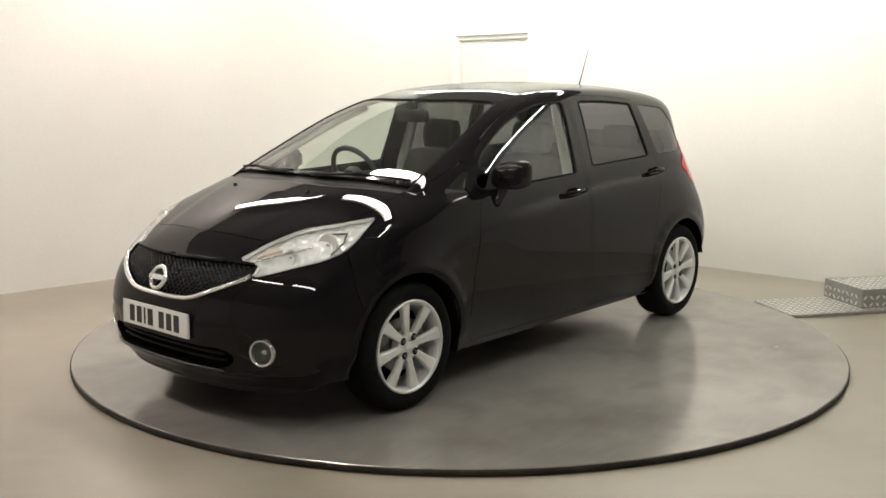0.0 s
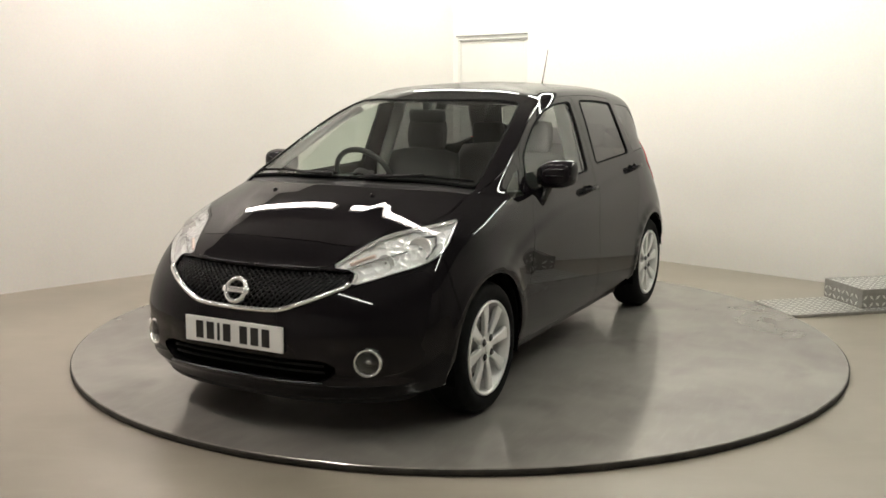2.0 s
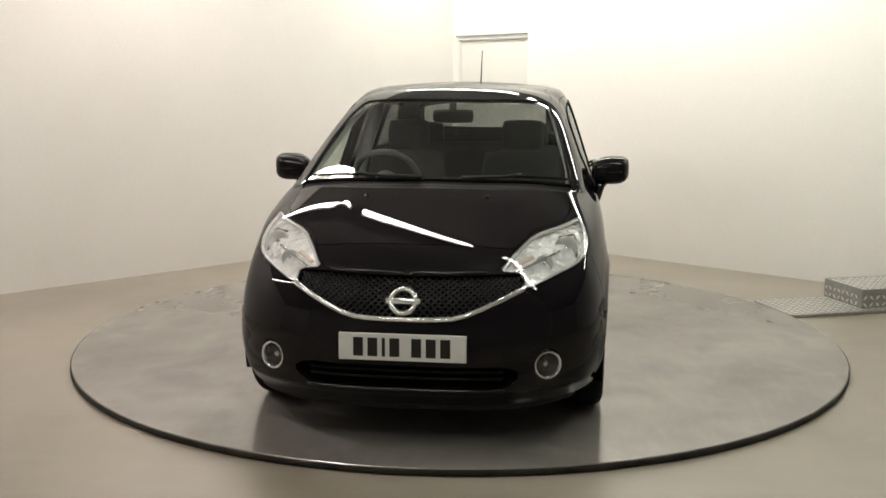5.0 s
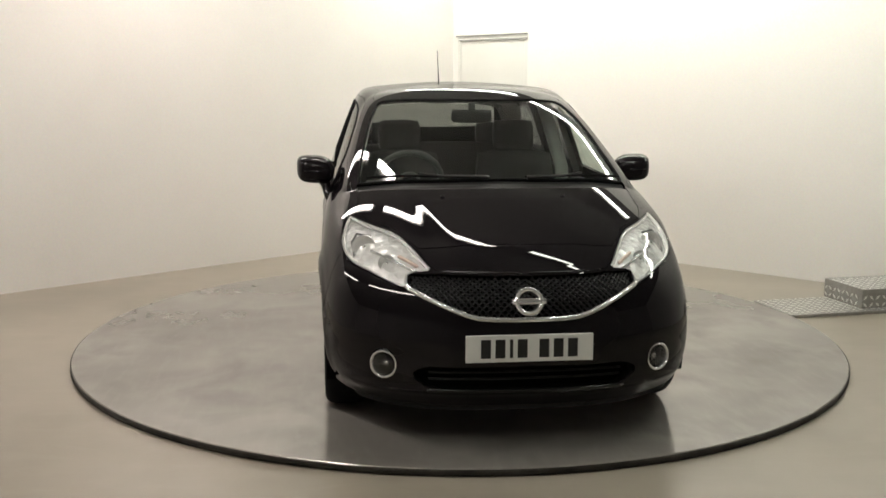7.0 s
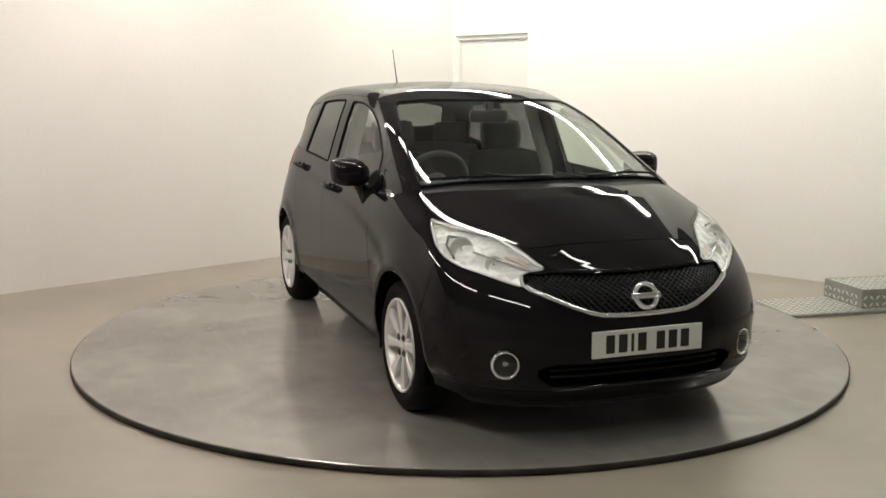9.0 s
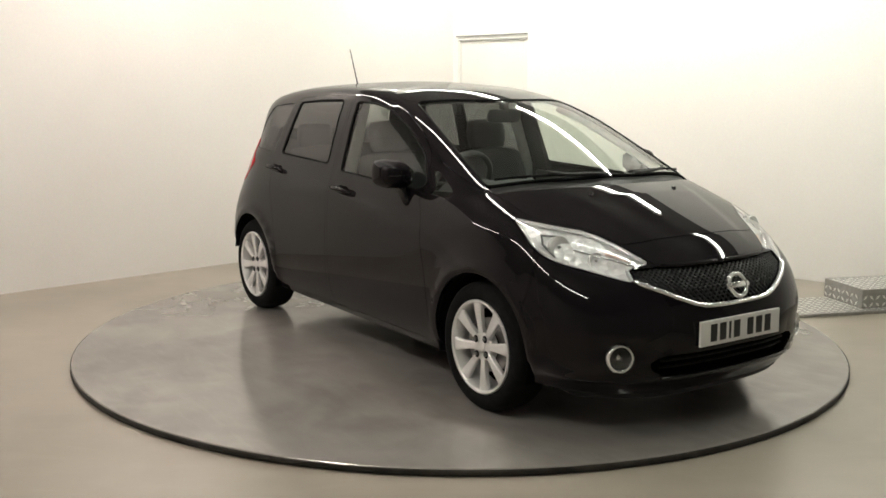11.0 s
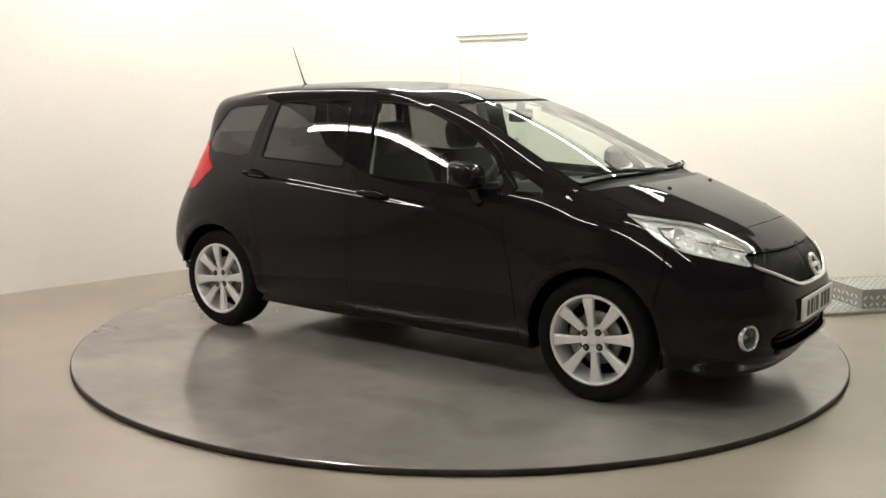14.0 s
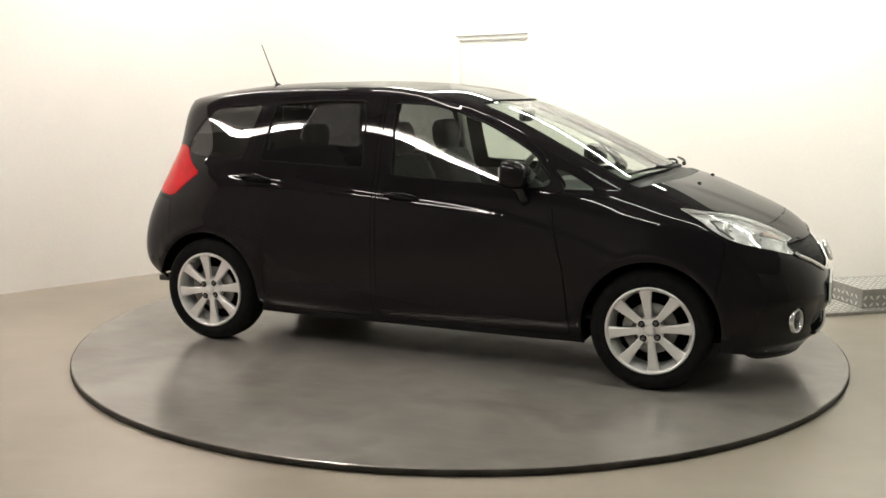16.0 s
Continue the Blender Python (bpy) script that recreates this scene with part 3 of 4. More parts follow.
def panel(name, poly, material, holes=(), sides=(1, -1), offset=0.0, thick=0.012, step=0.125, gap=0.0025, parent=None, label="", join=False):
    """A stretch of the car's skin with its thickness, for the given sides of the car: one part a side, or both joined."""
    uv, tri = cut_panel(poly, holes, step, gap, 0.004 if name == "body" else 0.5)
    n = skin_normal(uv[:, 0], uv[:, 1])
    p = skin(uv[:, 0], uv[:, 1]) + n * offset
    d1, d2 = uv[tri[:, 1]] - uv[tri[:, 0]], uv[tri[:, 2]] - uv[tri[:, 0]]
    back = (d1[:, 0] * d2[:, 1] - d1[:, 1] * d2[:, 0]) < 0
    tri[back] = tri[back][:, ::-1]
    count = {}
    for t in tri:
        for k in range(3):
            e = (int(t[k]), int(t[(k + 1) % 3]))
            count[tuple(sorted(e))] = None if tuple(sorted(e)) in count else e
    rim = [e for e in count.values() if e and not (uv[e[0], 0] < 1e-3 and uv[e[1], 0] < 1e-3) and not (uv[e[0], 0] > NU - 1e-3 and uv[e[1], 0] > NU - 1e-3) and not (uv[e[0], 1] > NV - 1e-3 and uv[e[1], 1] > NV - 1e-3)]
    made = []
    verts, faces, normals = [], [], []
    for s in sides:
        flip = np.array([1, s, 1.0])
        base = len(verts)
        q, nn = p * flip, n * flip
        verts += [tuple(a) for a in q]
        for t in tri:
            f = [base + int(k) for k in (t if s > 0 else t[::-1])]
            faces.append(f)
            normals += [tuple(nn[k - base]) for k in f]
        if thick:
            low = {}
            for a, c in rim:
                for k in (a, c):
                    if k not in low:
                        low[k] = len(verts)
                        verts.append(tuple(q[k] - nn[k] * thick))
                f = [base + c, base + a, low[a], low[c]]
                f = f if s > 0 else f[::-1]
                v3 = [Vector(verts[k]) for k in f]
                w = tuple((v3[1] - v3[0]).cross(v3[2] - v3[1]).normalized())
                faces.append(f)
                normals += [w] * 4
        if not join or s == sides[-1]:
            me = bpy.data.meshes.new(name)
            me.from_pydata(verts, [], faces)
            me.materials.append(material)
            for f in me.polygons:
                f.use_smooth = True
            me.normals_split_custom_set(normals)
            ob = new(name, me)
            ob.parent = parent if parent and not isinstance(parent, dict) else (parent[s] if parent else car)
            place_part(ob)
            if label:
                tagged(ob, label)
            made.append(ob)
            verts, faces, normals = [], [], []
    return made


def on_skin(u, v, s=1, lift=0.0):
    q = skin(np.array(u), np.array(v)) + skin_normal(np.array(u), np.array(v)) * lift
    return Vector((q[0], s * q[1], q[2]))


# outlines on the net
HEADLAMP = rounded([(3.44, 5.27), (2.75, 5.12), (2.0, 5.02), (1.6, 4.7), (1.24, 4.12), (1.72, 3.88), (1.70, 3.2), (2.4, 3.48), (2.9, 3.56), (3.3, 3.75), (3.57, 4.15), (3.6, 4.8)], times=1)
GRILLE = [(0, 3.93), (1.18, 3.99), (1.68, 3.84), (1.66, 3.27), (0.70, 2.52), (0, 2.47)]
INTAKE = rounded([(0, 1.30), (1.35, 1.28), (1.6, 1.05), (1.3, 0.62), (0, 0.60)], times=1)
FOG = [(2.05 + 0.25 * math.cos(a), 1.22 + 0.38 * math.sin(a)) for a in np.linspace(0, 2 * math.pi, 28, endpoint=False)]
SCREEN = rounded([(0, 9.50), (0.75, 9.52), (2.0, 9.62), (2.72, 9.68), (2.86, 8.9), (2.9, 8.15), (2.97, 7.12), (2.88, 7.03), (2.0, 7.03), (0.8, 7.02), (0, 7.02)], times=1)
NOSE = [(0, 4.02), (1.20, 4.08), (1.58, 4.72), (1.3, 4.78), (0.8, 4.82), (0.4, 4.83), (0, 4.83)]
BONNET = [(0, 4.83), (0.4, 4.83), (0.8, 4.82), (1.3, 4.78), (1.58, 4.74), (2.0, 5.06), (2.75, 5.16), (3.0, 5.36), (3.08, 5.8), (3.1, 6.05), (2.0, 5.97), (0, 5.93)]
COWL = [(0, 5.93), (2.0, 5.97), (3.1, 6.05), (3.0, 7.03), (2.0, 7.02), (0.8, 7.01), (0, 7.01)]
F_GLASS = rounded(side([(-.16, 1.412), (.05, 1.402), (.22, 1.365), (.40, 1.298), (.55, 1.222), (.665, 1.155), (.715, 1.09), (.715, .985), (-.12, 1.02)]), times=1)
F_DOOR = rounded(side([(-.215, 1.45), (.05, 1.437), (.23, 1.40), (.42, 1.33), (.58, 1.253), (.70, 1.17), (.745, 1.08), (.75, .95), (.80, .80), (.86, .55), (.90, .24), (-.19, .235), (-.20, .6), (-.20, 1.0)]), times=1)
R_GLASS = rounded(side([(-.915, 1.396), (-.62, 1.414), (-.33, 1.418), (-.30, 1.05), (-.96, 1.077)]), times=1)
R_DOOR = rounded(side([(-.235, 1.45), (-.6, 1.447), (-.94, 1.425), (-1.0, 1.25), (-1.03, 1.05), (-1.01, .85), (-.95, .70), (-.915, .5), (-.90, .24), (-.225, .235), (-.225, .6), (-.225, 1.0)]), times=1)
Q_GLASS = rounded(side([(-1.35, 1.37), (-1.015, 1.393), (-1.085, 1.08), (-1.42, 1.088), (-1.53, 1.125), (-1.49, 1.21)]), times=1)
A_GLASS = rounded(side([(.775, 1.085), (.815, 1.085), (.985, 1.0), (1.0, .962), (.80, .975)]), times=1)
TAIL = rounded([(9.83, 7.08), (9.54, 6.08), (9.22, 5.29), (9.45, 4.4), (9.67, 3.62), (10.2, 3.6), (10.6, 4.3), (10.5, 6.0), (10.2, 7.1)], times=1)
BACKLIGHT = rounded([(12, 9.3), (11.1, 9.25), (10.55, 9.05), (10.62, 7.65), (11.1, 7.5), (12, 7.45)], times=1)
ARCH_F, ARCH_R = arch(1.3, .345), arch(-1.3, .345)
BUMPER = [(0, 0), (4.06, 0), (4.04, 1.5), (3.95, 2.2), (3.72, 3.0), (3.36, 3.72), (2.9, 3.52), (2.4, 3.44), (1.70, 3.15), (0.70, 2.44), (0, 2.40)]
door_front = [side([q])[0] for q in [(.745, 1.08), (.748, 1.02), (.75, .95), (.775, .875), (.80, .80), (.83, .68), (.86, .55), (.88, .4), (.90, .24)]]
WING = [(3.36, 3.76), (3.62, 4.15), (3.65, 4.8), (3.5, 5.34), (3.04, 5.36), (3.12, 5.8), (3.14, 6.1), (3.25, 7.1), (3.9, 7.85)] + door_front + [(door_front[-1][0], 0), (4.1, 0), (4.06, 1.5), (3.97, 2.2), (3.75, 3.0)]
ROOF = [(0, 9.54), (0.75, 9.56), (2.0, 9.66), (2.85, 9.74), (3.4, 10.3), (4.5, 10.72), (9.5, 10.72), (10.6, 10.62), (11.2, 10.5), (12, 10.45), (12, 12), (0, 12)]
TAILGATE = [(12, 10.4), (11.2, 10.42), (10.6, 10.4), (10.25, 9.4), (10.22, 7.2), (10.5, 7.0), (10.62, 4.3), (10.3, 3.3), (10.6, 2.6), (12, 2.5)]
REAR_BUMPER = [(12, 0), (12, 2.44), (10.58, 2.54), (10.25, 3.25), (10.2, 3.5), (9.7, 3.5), (9.55, 2.2), (9.52, 0)]

paint, glass, dark_glass = MAT["paint"], MAT["glass"], MAT["privacy_glass"]
WHOLE = [(0, 0), (NU, 0), (NU, NV), (0, NV)]
panel("body", WHOLE, paint, [BUMPER, INTAKE, FOG, GRILLE, HEADLAMP, NOSE, BONNET, COWL, SCREEN, ROOF, F_DOOR, R_DOOR, Q_GLASS, A_GLASS, WING, TAIL, BACKLIGHT, TAILGATE, REAR_BUMPER, ARCH_F, ARCH_R], gap=0, thick=0.02, join=True, label="black painted body with pillars and rear quarters")
panel("nose_panel", NOSE, paint, join=True, thick=0.02, step=0.055, label="black painted nose panel between bonnet and grille")
panel("bonnet", BONNET, paint, join=True, thick=0.02, step=0.055)
for s in (1, -1):
    bm = bmesh.new()
    tube(bm, [on_skin(u, 4.035 + 0.05 * u * u / 1.3, s, -0.0045) for u in np.linspace(0.02, 1.12, 16)], [0.004] + [0.0095] * 14 + [0.004], 10)
    cpart("nose_lip", bm, paint, label="rolled edge over the grille")
panel("roof_panel", ROOF, paint, join=True)
panel("cowl", COWL, MAT["plastic"], join=True, offset=-0.012, label="matt black plastic cowl under the windscreen")
panel("windscreen", SCREEN, glass, join=True, offset=-0.003, thick=0.005, label="clear windscreen with a faint green tint")
panel("rear_window", BACKLIGHT, MAT["rear_glass"], join=True, offset=-0.003, thick=0.005, label="dark tinted rear window")
panel("tailgate", TAILGATE, paint, [BACKLIGHT], join=True)
panel("rear_bumper", REAR_BUMPER, paint, [ARCH_R], join=True)
panel("front_bumper", BUMPER, paint, [INTAKE, FOG, ARCH_F, HEADLAMP, GRILLE], join=True, step=0.08)
panel("front_wing", WING, paint, [ARCH_F, A_GLASS, F_DOOR, HEADLAMP, BUMPER], step=0.07)
panel("quarter_light", A_GLASS, glass, offset=-0.003, thick=0.005, label="small fixed glass at the foot of the pillar")
fd = panel("front_door", F_DOOR, paint, [F_GLASS, ARCH_F], step=0.055)
rd = panel("rear_door", R_DOOR, paint, [R_GLASS, ARCH_R], step=0.065)
FD, RD = {1: fd[0], -1: fd[1]}, {1: rd[0], -1: rd[1]}
panel("window_pane", F_GLASS, glass, offset=-0.005, thick=0.004, parent=FD, label="lightly tinted side glass")
panel("window_pane", R_GLASS, dark_glass, offset=-0.005, thick=0.004, parent=RD, label="dark privacy glass")
panel("rear_quarter_window", Q_GLASS, dark_glass, offset=-0.003, thick=0.005, label="dark privacy glass behind the rear door")


panel("centre_pillar", side([(-.34, 1.44), (-.14, 1.44), (-.12, .98), (-.14, .3), (-.29, .3), (-.30, .98)]), MAT["void"], offset=-0.022, thick=0, gap=0, label="black centre pillar behind the doors")


# window seals: thin black rubber frames round the door glass
def seal(outline, s, parent):
    bm = bmesh.new()
    tube(bm, [on_skin(u, v, s, -0.001) for u, v in dense(outline, 0.1)], 0.006, 6, closed=True)
    return cpart("window_seal", bm, MAT["rubber"], parent)


for s in (1, -1):
    seal(F_GLASS, s, FD[s])
    seal(R_GLASS, s, RD[s])
bm = bmesh.new()
first = next(k for k, q in enumerate(SCREEN) if q[0] == 0 and SCREEN[(k + 1) % len(SCREEN)][0] > 0)
way_round = SCREEN[first:] + SCREEN[:first]
loop = []
for a, c in zip(way_round, way_round[1:]):
    if a[0] > 0 or c[0] > 0:
        loop += [on_skin(a[0] + (c[0] - a[0]) * k / 5, a[1] + (c[1] - a[1]) * k / 5, 1, -0.002) for k in range(5)]
for s in (1, -1):
    tube(bm, [Vector((q.x, s * q.y, q.z)) for q in loop], 0.006, 6)
cpart("screen_seal", bm, MAT["rubber"])

# lamps
def headlamp(s):
    lamp = empty("headlamp")
    lamp.parent = car
    place_part(lamp)
    panel("housing", inset(dense(HEADLAMP), 0.004), MAT["reflector"], sides=(s,), offset=-0.024, thick=-0.022, gap=0, parent=lamp, label="bright faceted reflector")
    panel("lens", HEADLAMP, MAT["clear"], sides=(s,), offset=0.001, thick=0.004, parent=lamp, label="clear polycarbonate lens")
    edge = inset(dense(HEADLAMP, 0.1), 0.010)
    bm = bmesh.new()
    tube(bm, [on_skin(u, v, s, -0.012) for u, v in edge], 0.007, 6, closed=True)
    part("bezel", bm, MAT["bowl"], lamp, "bright silver bezel round the lamp")
    for u, v, r in ((2.78, 4.42, 0.050), (2.2, 4.12, 0.036)):
        c, n = on_skin(u, v, s, -0.022), on_skin(u, v, s, 1.0) - on_skin(u, v, s, 0.0)
        aim = (n.normalized() + Vector((1.6, 0, 0))).normalized()
        m = Matrix.Translation(c) @ aim.to_track_quat("Z", "Y").to_matrix().to_4x4()
        bm = bmesh.new()
        lathe(bm, [(0.006, -0.012), (0.5 * r, -0.008), (0.85 * r, 0.0), (r, 0.006), (1.05 * r, 0.004), (1.05 * r, -0.012)], 28, m=m)
        part("reflector_bowl", bm, MAT["bowl"], lamp, "chromed reflector bowl")
        bm = bmesh.new()
        lathe(bm, [(0.0005, 0.004), (0.16 * r, 0.002), (0.2 * r, -0.012)], 16, m=m)
        part("bulb", bm, MAT["chrome"], lamp, "bright bulb shield")
    # a chrome blade across the inner half, a grey rib round the outer third, an amber turn lamp above the blade
    for nm, mat, label, radius, way_in, runs in (("blade", MAT["chrome"], "chrome blade", 0.006, -0.010, ((1.50, 3.98), (2.0, 4.22), (2.55, 4.34))),
                                                 ("divider", MAT["smoke"], "grey divider rib", 0.005, -0.016, ((2.62, 4.86), (3.05, 4.80), (3.16, 4.35), (2.95, 3.85))),
                                                 ("amber_lamp", MAT["amber"], "pale amber turn lamp", 0.008, -0.020, ((1.58, 4.28), (1.78, 4.42), (1.98, 4.50)))):
        bm = bmesh.new()
        line = [(a[0] + (c[0] - a[0]) * k / 5, a[1] + (c[1] - a[1]) * k / 5) for a, c in zip(runs, runs[1:]) for k in range(5)] + [runs[-1]]
        tube(bm, [on_skin(u, v, s, way_in) for u, v in line], radius, 6)
        part(nm, bm, mat, lamp, label)
    return lamp


for s in (1, -1):
    headlamp(s)
    tl = panel("tail_lamp", TAIL, MAT["red_lens"], sides=(s,), offset=0.004, thick=0.018, label="red tail lamp lens wrapping round the corner")
    panel("lamp_housing", TAIL, MAT["void"], sides=(s,), offset=-0.02, thick=0, gap=0)

# grille: dark backing, crossed bars, a chrome V below, a ring emblem with a bar
grille = empty("grille")
grille.parent = car
place_part(grille)
panel("backing", GRILLE, MAT["void"], join=True, offset=-0.03, thick=-0.028, gap=0, parent=grille)
bm = bmesh.new()
lim = inset(dense(GRILLE), 0.002)
for s in (1, -1):
    for k in range(-24, 26):
        for lean in (1, -1):
            run = []
            for j in range(61):
                v = 2.4 + 1.62 * j / 60
                u = 0.094 * k + lean * (v - 3.2) * 0.42
                ok = u >= -0.0 and inside(lim, np.array([[max(u, 1e-4), v]]))[0]
                if ok:
                    run.append(on_skin(max(u, 0), v, s, -0.014))
                elif len(run) > 3:
                    tube(bm, [run[0], run[len(run) // 3], run[2 * len(run) // 3], run[-1]], 0.0042, 4)
                    run = []
                else:
                    run = []
            if len(run) > 3:
                tube(bm, [run[0], run[len(run) // 3], run[2 * len(run) // 3], run[-1]], 0.0042, 4)
tagged(part("diamond_mesh", bm, MAT["grille"], grille, "glossy black diamond mesh"), kind="stuff")
bm = bmesh.new()
half = [(1.70, 3.30), (1.64, 3.18), (1.3, 2.92), (1.0, 2.69), (0.78, 2.53), (0.62, 2.45), (0.4, 2.42), (0.2, 2.41)]
line = [on_skin(u, v, 1, 0.004) for u, v in half] + [on_skin(0, 2.41, 1, 0.004)] + [on_skin(u, v, -1, 0.004) for u, v in half[::-1]]
tube(bm, line, 0.0125, 8, flat=0.8)
part("trim_strip", bm, MAT["chrome"], grille, "chrome V-shaped strip")
bm = bmesh.new()
EM = Vector((2.088, 0, .641))
tilt = Matrix.Translation(EM) @ Matrix.Rotation(radians(-24), 4, "Y")
ring = [tilt @ Vector((0, 0.05 * math.cos(a), 0.05 * math.sin(a))) for a in np.linspace(0, 2 * math.pi, 40, endpoint=False)]
tube(bm, ring, 0.0105, 8, closed=True)
part("emblem_ring", bm, MAT["chrome"], grille, "chrome ring emblem")
bm = bmesh.new()
add_box(bm, -0.006, 0.008, -0.069, 0.069, -0.0125, 0.0125, 0.003, m=tilt)
part("emblem_bar", bm, MAT["chrome"], grille, "chrome bar across the ring")

# lower intake with two slats and a lip
intake = empty("lower_intake")
intake.parent = car
place_part(intake)
panel("backing", INTAKE, MAT["void"], join=True, offset=-0.05, thick=-0.048, gap=0, parent=intake)
for v, r, mat in ((1.08, 0.005, MAT["plastic"]), (0.86, 0.005, MAT["plastic"]), (0.62, 0.009, MAT["gloss_black"])):
    bm = bmesh.new()
    us = np.linspace(-1.32, 1.32, 25)
    tube(bm, [on_skin(abs(u), v, 1 if u >= 0 else -1, -0.026 if v > 0.7 else 0.004) for u in us], r, 6)
    part("slat", bm, mat, intake)

# a black air dam hangs under the front bumper
bm = bmesh.new()
for s in (1, -1):
    rows_ = []
    for u in np.linspace(0, 3.3, 24):
        p = on_skin(u, 0.04, s, -0.02)
        drop = 0.042 * min(1.0, (3.3 - u) / 0.5)
        rows_.append([bm.verts.new(p + Vector(q)) for q in ((0, 0, 0.012), (-0.006, 0, -drop), (-0.016, 0, -drop), (-0.03, 0, 0.012))])
    for r0, r1 in zip(rows_, rows_[1:]):
        for k in range(3):
            f = (r0[k], r0[k + 1], r1[k + 1], r1[k])
            bm.faces.new(f if s > 0 else f[::-1])
cpart("air_dam", bm, MAT["plastic"], label="black plastic air dam under the bumper", smooth=False)

# number plate: white board, illegible marks
plate = empty("number_plate")
plate.parent = car
place_part(plate)
PM = Matrix.Translation((2.122, 0, .457)) @ Matrix.Rotation(radians(-1), 4, "Y")
bm = bmesh.new()
add_box(bm, -0.012, 0.0, -0.26, 0.26, -0.0555, 0.0555, 0.003, m=PM)
part("board", bm, MAT["plate"], plate, "white plastic plate", smooth=False)
at = -0.199
for k, w in enumerate((0.040, 0.040, 0.013, 0.040, 0.040, 0.040, 0.040)):
    bm = bmesh.new()
    add_box(bm, 0.0, 0.0015, at, at + w, -0.038, 0.038, m=PM)
    part("mark", bm, MAT["ink"], plate, smooth=False)
    at += w + 0.0185 + (0.030 if k == 3 else 0)
bm = bmesh.new()
add_box(bm, -0.04, -0.012, -0.22, 0.22, -0.045, 0.045, 0.004, m=PM)
part("bracket", bm, MAT["plastic"], plate)


def fog_lamp(s):
    lamp = empty("fog_lamp")
    lamp.parent = car
    place_part(lamp)
    c = on_skin(2.05, 1.22, s, -0.012)
    n = (on_skin(2.05, 1.22, s, 1.0) - on_skin(2.05, 1.22, s, 0)).normalized()
    m = Matrix.Translation(c) @ (n + Vector((0.5, 0, 0))).normalized().to_track_quat("Z", "Y").to_matrix().to_4x4()
    bm = bmesh.new()
    lathe(bm, [(0.047, -0.01), (0.049, 0.012), (0.054, 0.017), (0.060, 0.012), (0.064, -0.02)], 36, m=m)
    part("bezel", bm, MAT["chrome"], lamp, "chrome ring")
    bm = bmesh.new()
    lathe(bm, [(0.0005, -0.035), (0.02, -0.032), (0.042, -0.012), (0.048, 0.0)], 32, m=m)
    part("reflector_bowl", bm, MAT["gloss_black"], lamp, "dark reflector")
    bm = bmesh.new()
    lathe(bm, [(0.0005, 0.014), (0.025, 0.012), (0.048, 0.005)], 32, m=m)
    part("lens", bm, MAT["clear"], lamp, "clear lens")
    bm = bmesh.new()
    lathe(bm, [(0.0005, -0.006), (0.012, -0.009), (0.016, -0.02), (0.014, -0.034)], 20, m=m)
    part("bulb", bm, MAT["chrome"], lamp)
    bm = bmesh.new()
    lathe(bm, [(0.066, -0.004), (0.085, -0.016), (0.10, -0.03)], 32, m=m)
    part("surround", bm, MAT["plastic"], lamp, "matt black surround")


def mirror(s):
    mir = empty("door_mirror")
    mir.parent = car
    place_part(mir)
    bm = bmesh.new()
    bmesh.ops.create_uvsphere(bm, u_segments=28, v_segments=16, radius=1.0)
    for v in bm.verts:
        x, y, z = v.co
        f = 1.0 - 0.22 * max(0, -y)
        px = 0.085 * (abs(x) ** 0.75 if x > 0 else -abs(x) ** 0.5 * 0.6)
        py = 0.098 * math.copysign(abs(y) ** 0.55, y)
        pz = 0.070 * math.copysign(abs(z) ** 0.55, z) * f + 0.006 * y - 0.010 * px / 0.085
        v.co = (0.60 + px, s * (0.868 + py - 0.12 * px), 1.060 + pz)
    if s < 0:
        bmesh.ops.reverse_faces(bm, faces=bm.faces)
    part("shell", bm, paint, mir)
    bm = bmesh.new()
    add_box(bm, 0.549, 0.556, s * 0.868 - 0.08, s * 0.868 + 0.08, 1.022, 1.098, 0.003)
    part("mirror_glass", bm, MAT["mirror"], mir, "mirror glass")
    bm = bmesh.new()
    tube(bm, [(0.60, s * 0.835, 1.02), (0.615, s * 0.81, 0.975), (0.63, s * 0.80, 0.935), (0.64, s * 0.785, 0.915)], [0.045, 0.036, 0.034, 0.042], 12, flat=0.75)
    part("arm", bm, MAT["gloss_black"], mir)
    bm = bmesh.new()
    tube(bm, [(0.684, s * 0.835, 1.052), (0.683, s * 0.88, 1.053), (0.674, s * 0.925, 1.054)], 0.005, 6)
    part("indicator_strip", bm, MAT["gloss_black"], mir)


def handle(s, x, z, parent):
    uv0 = side([(x, z)])[0]
    n = (on_skin(*uv0, s, 1.0) - on_skin(*uv0, s, 0)).normalized()
    c = on_skin(*uv0, s, 0.0)
    ang = Matrix.Translation(c) @ Matrix.Rotation(radians(3), 4, "Y")
    bm = bmesh.new()
    lathe(bm, [(0.0005, 0.0), (0.6, 0.0), (1.0, 0.0015)], 28, m=ang @ Matrix.Diagonal((0.062, 0.004 * s + 1e-9, 0.040, 1)) @ Matrix.Rotation(-math.pi / 2, 4, "X"))
    for v in bm.verts:
        v.co += n * 0.0015
    place_part(part("handle_cup", bm, MAT["gloss_black"], parent))
    bm = bmesh.new()
    pts = [(-0.095, 0.002), (-0.08, 0.026), (-0.03, 0.040), (0.03, 0.040), (0.08, 0.028), (0.10, 0.002)]
    tube(bm, [c + Vector((dx, 0, 0.006 - 0.05 * dx)) + n * o for dx, o in pts], [0.011, 0.015, 0.0165, 0.0165, 0.015, 0.011], 10, flat=0.8)
    place_part(part("handle_bar", bm, paint, parent))


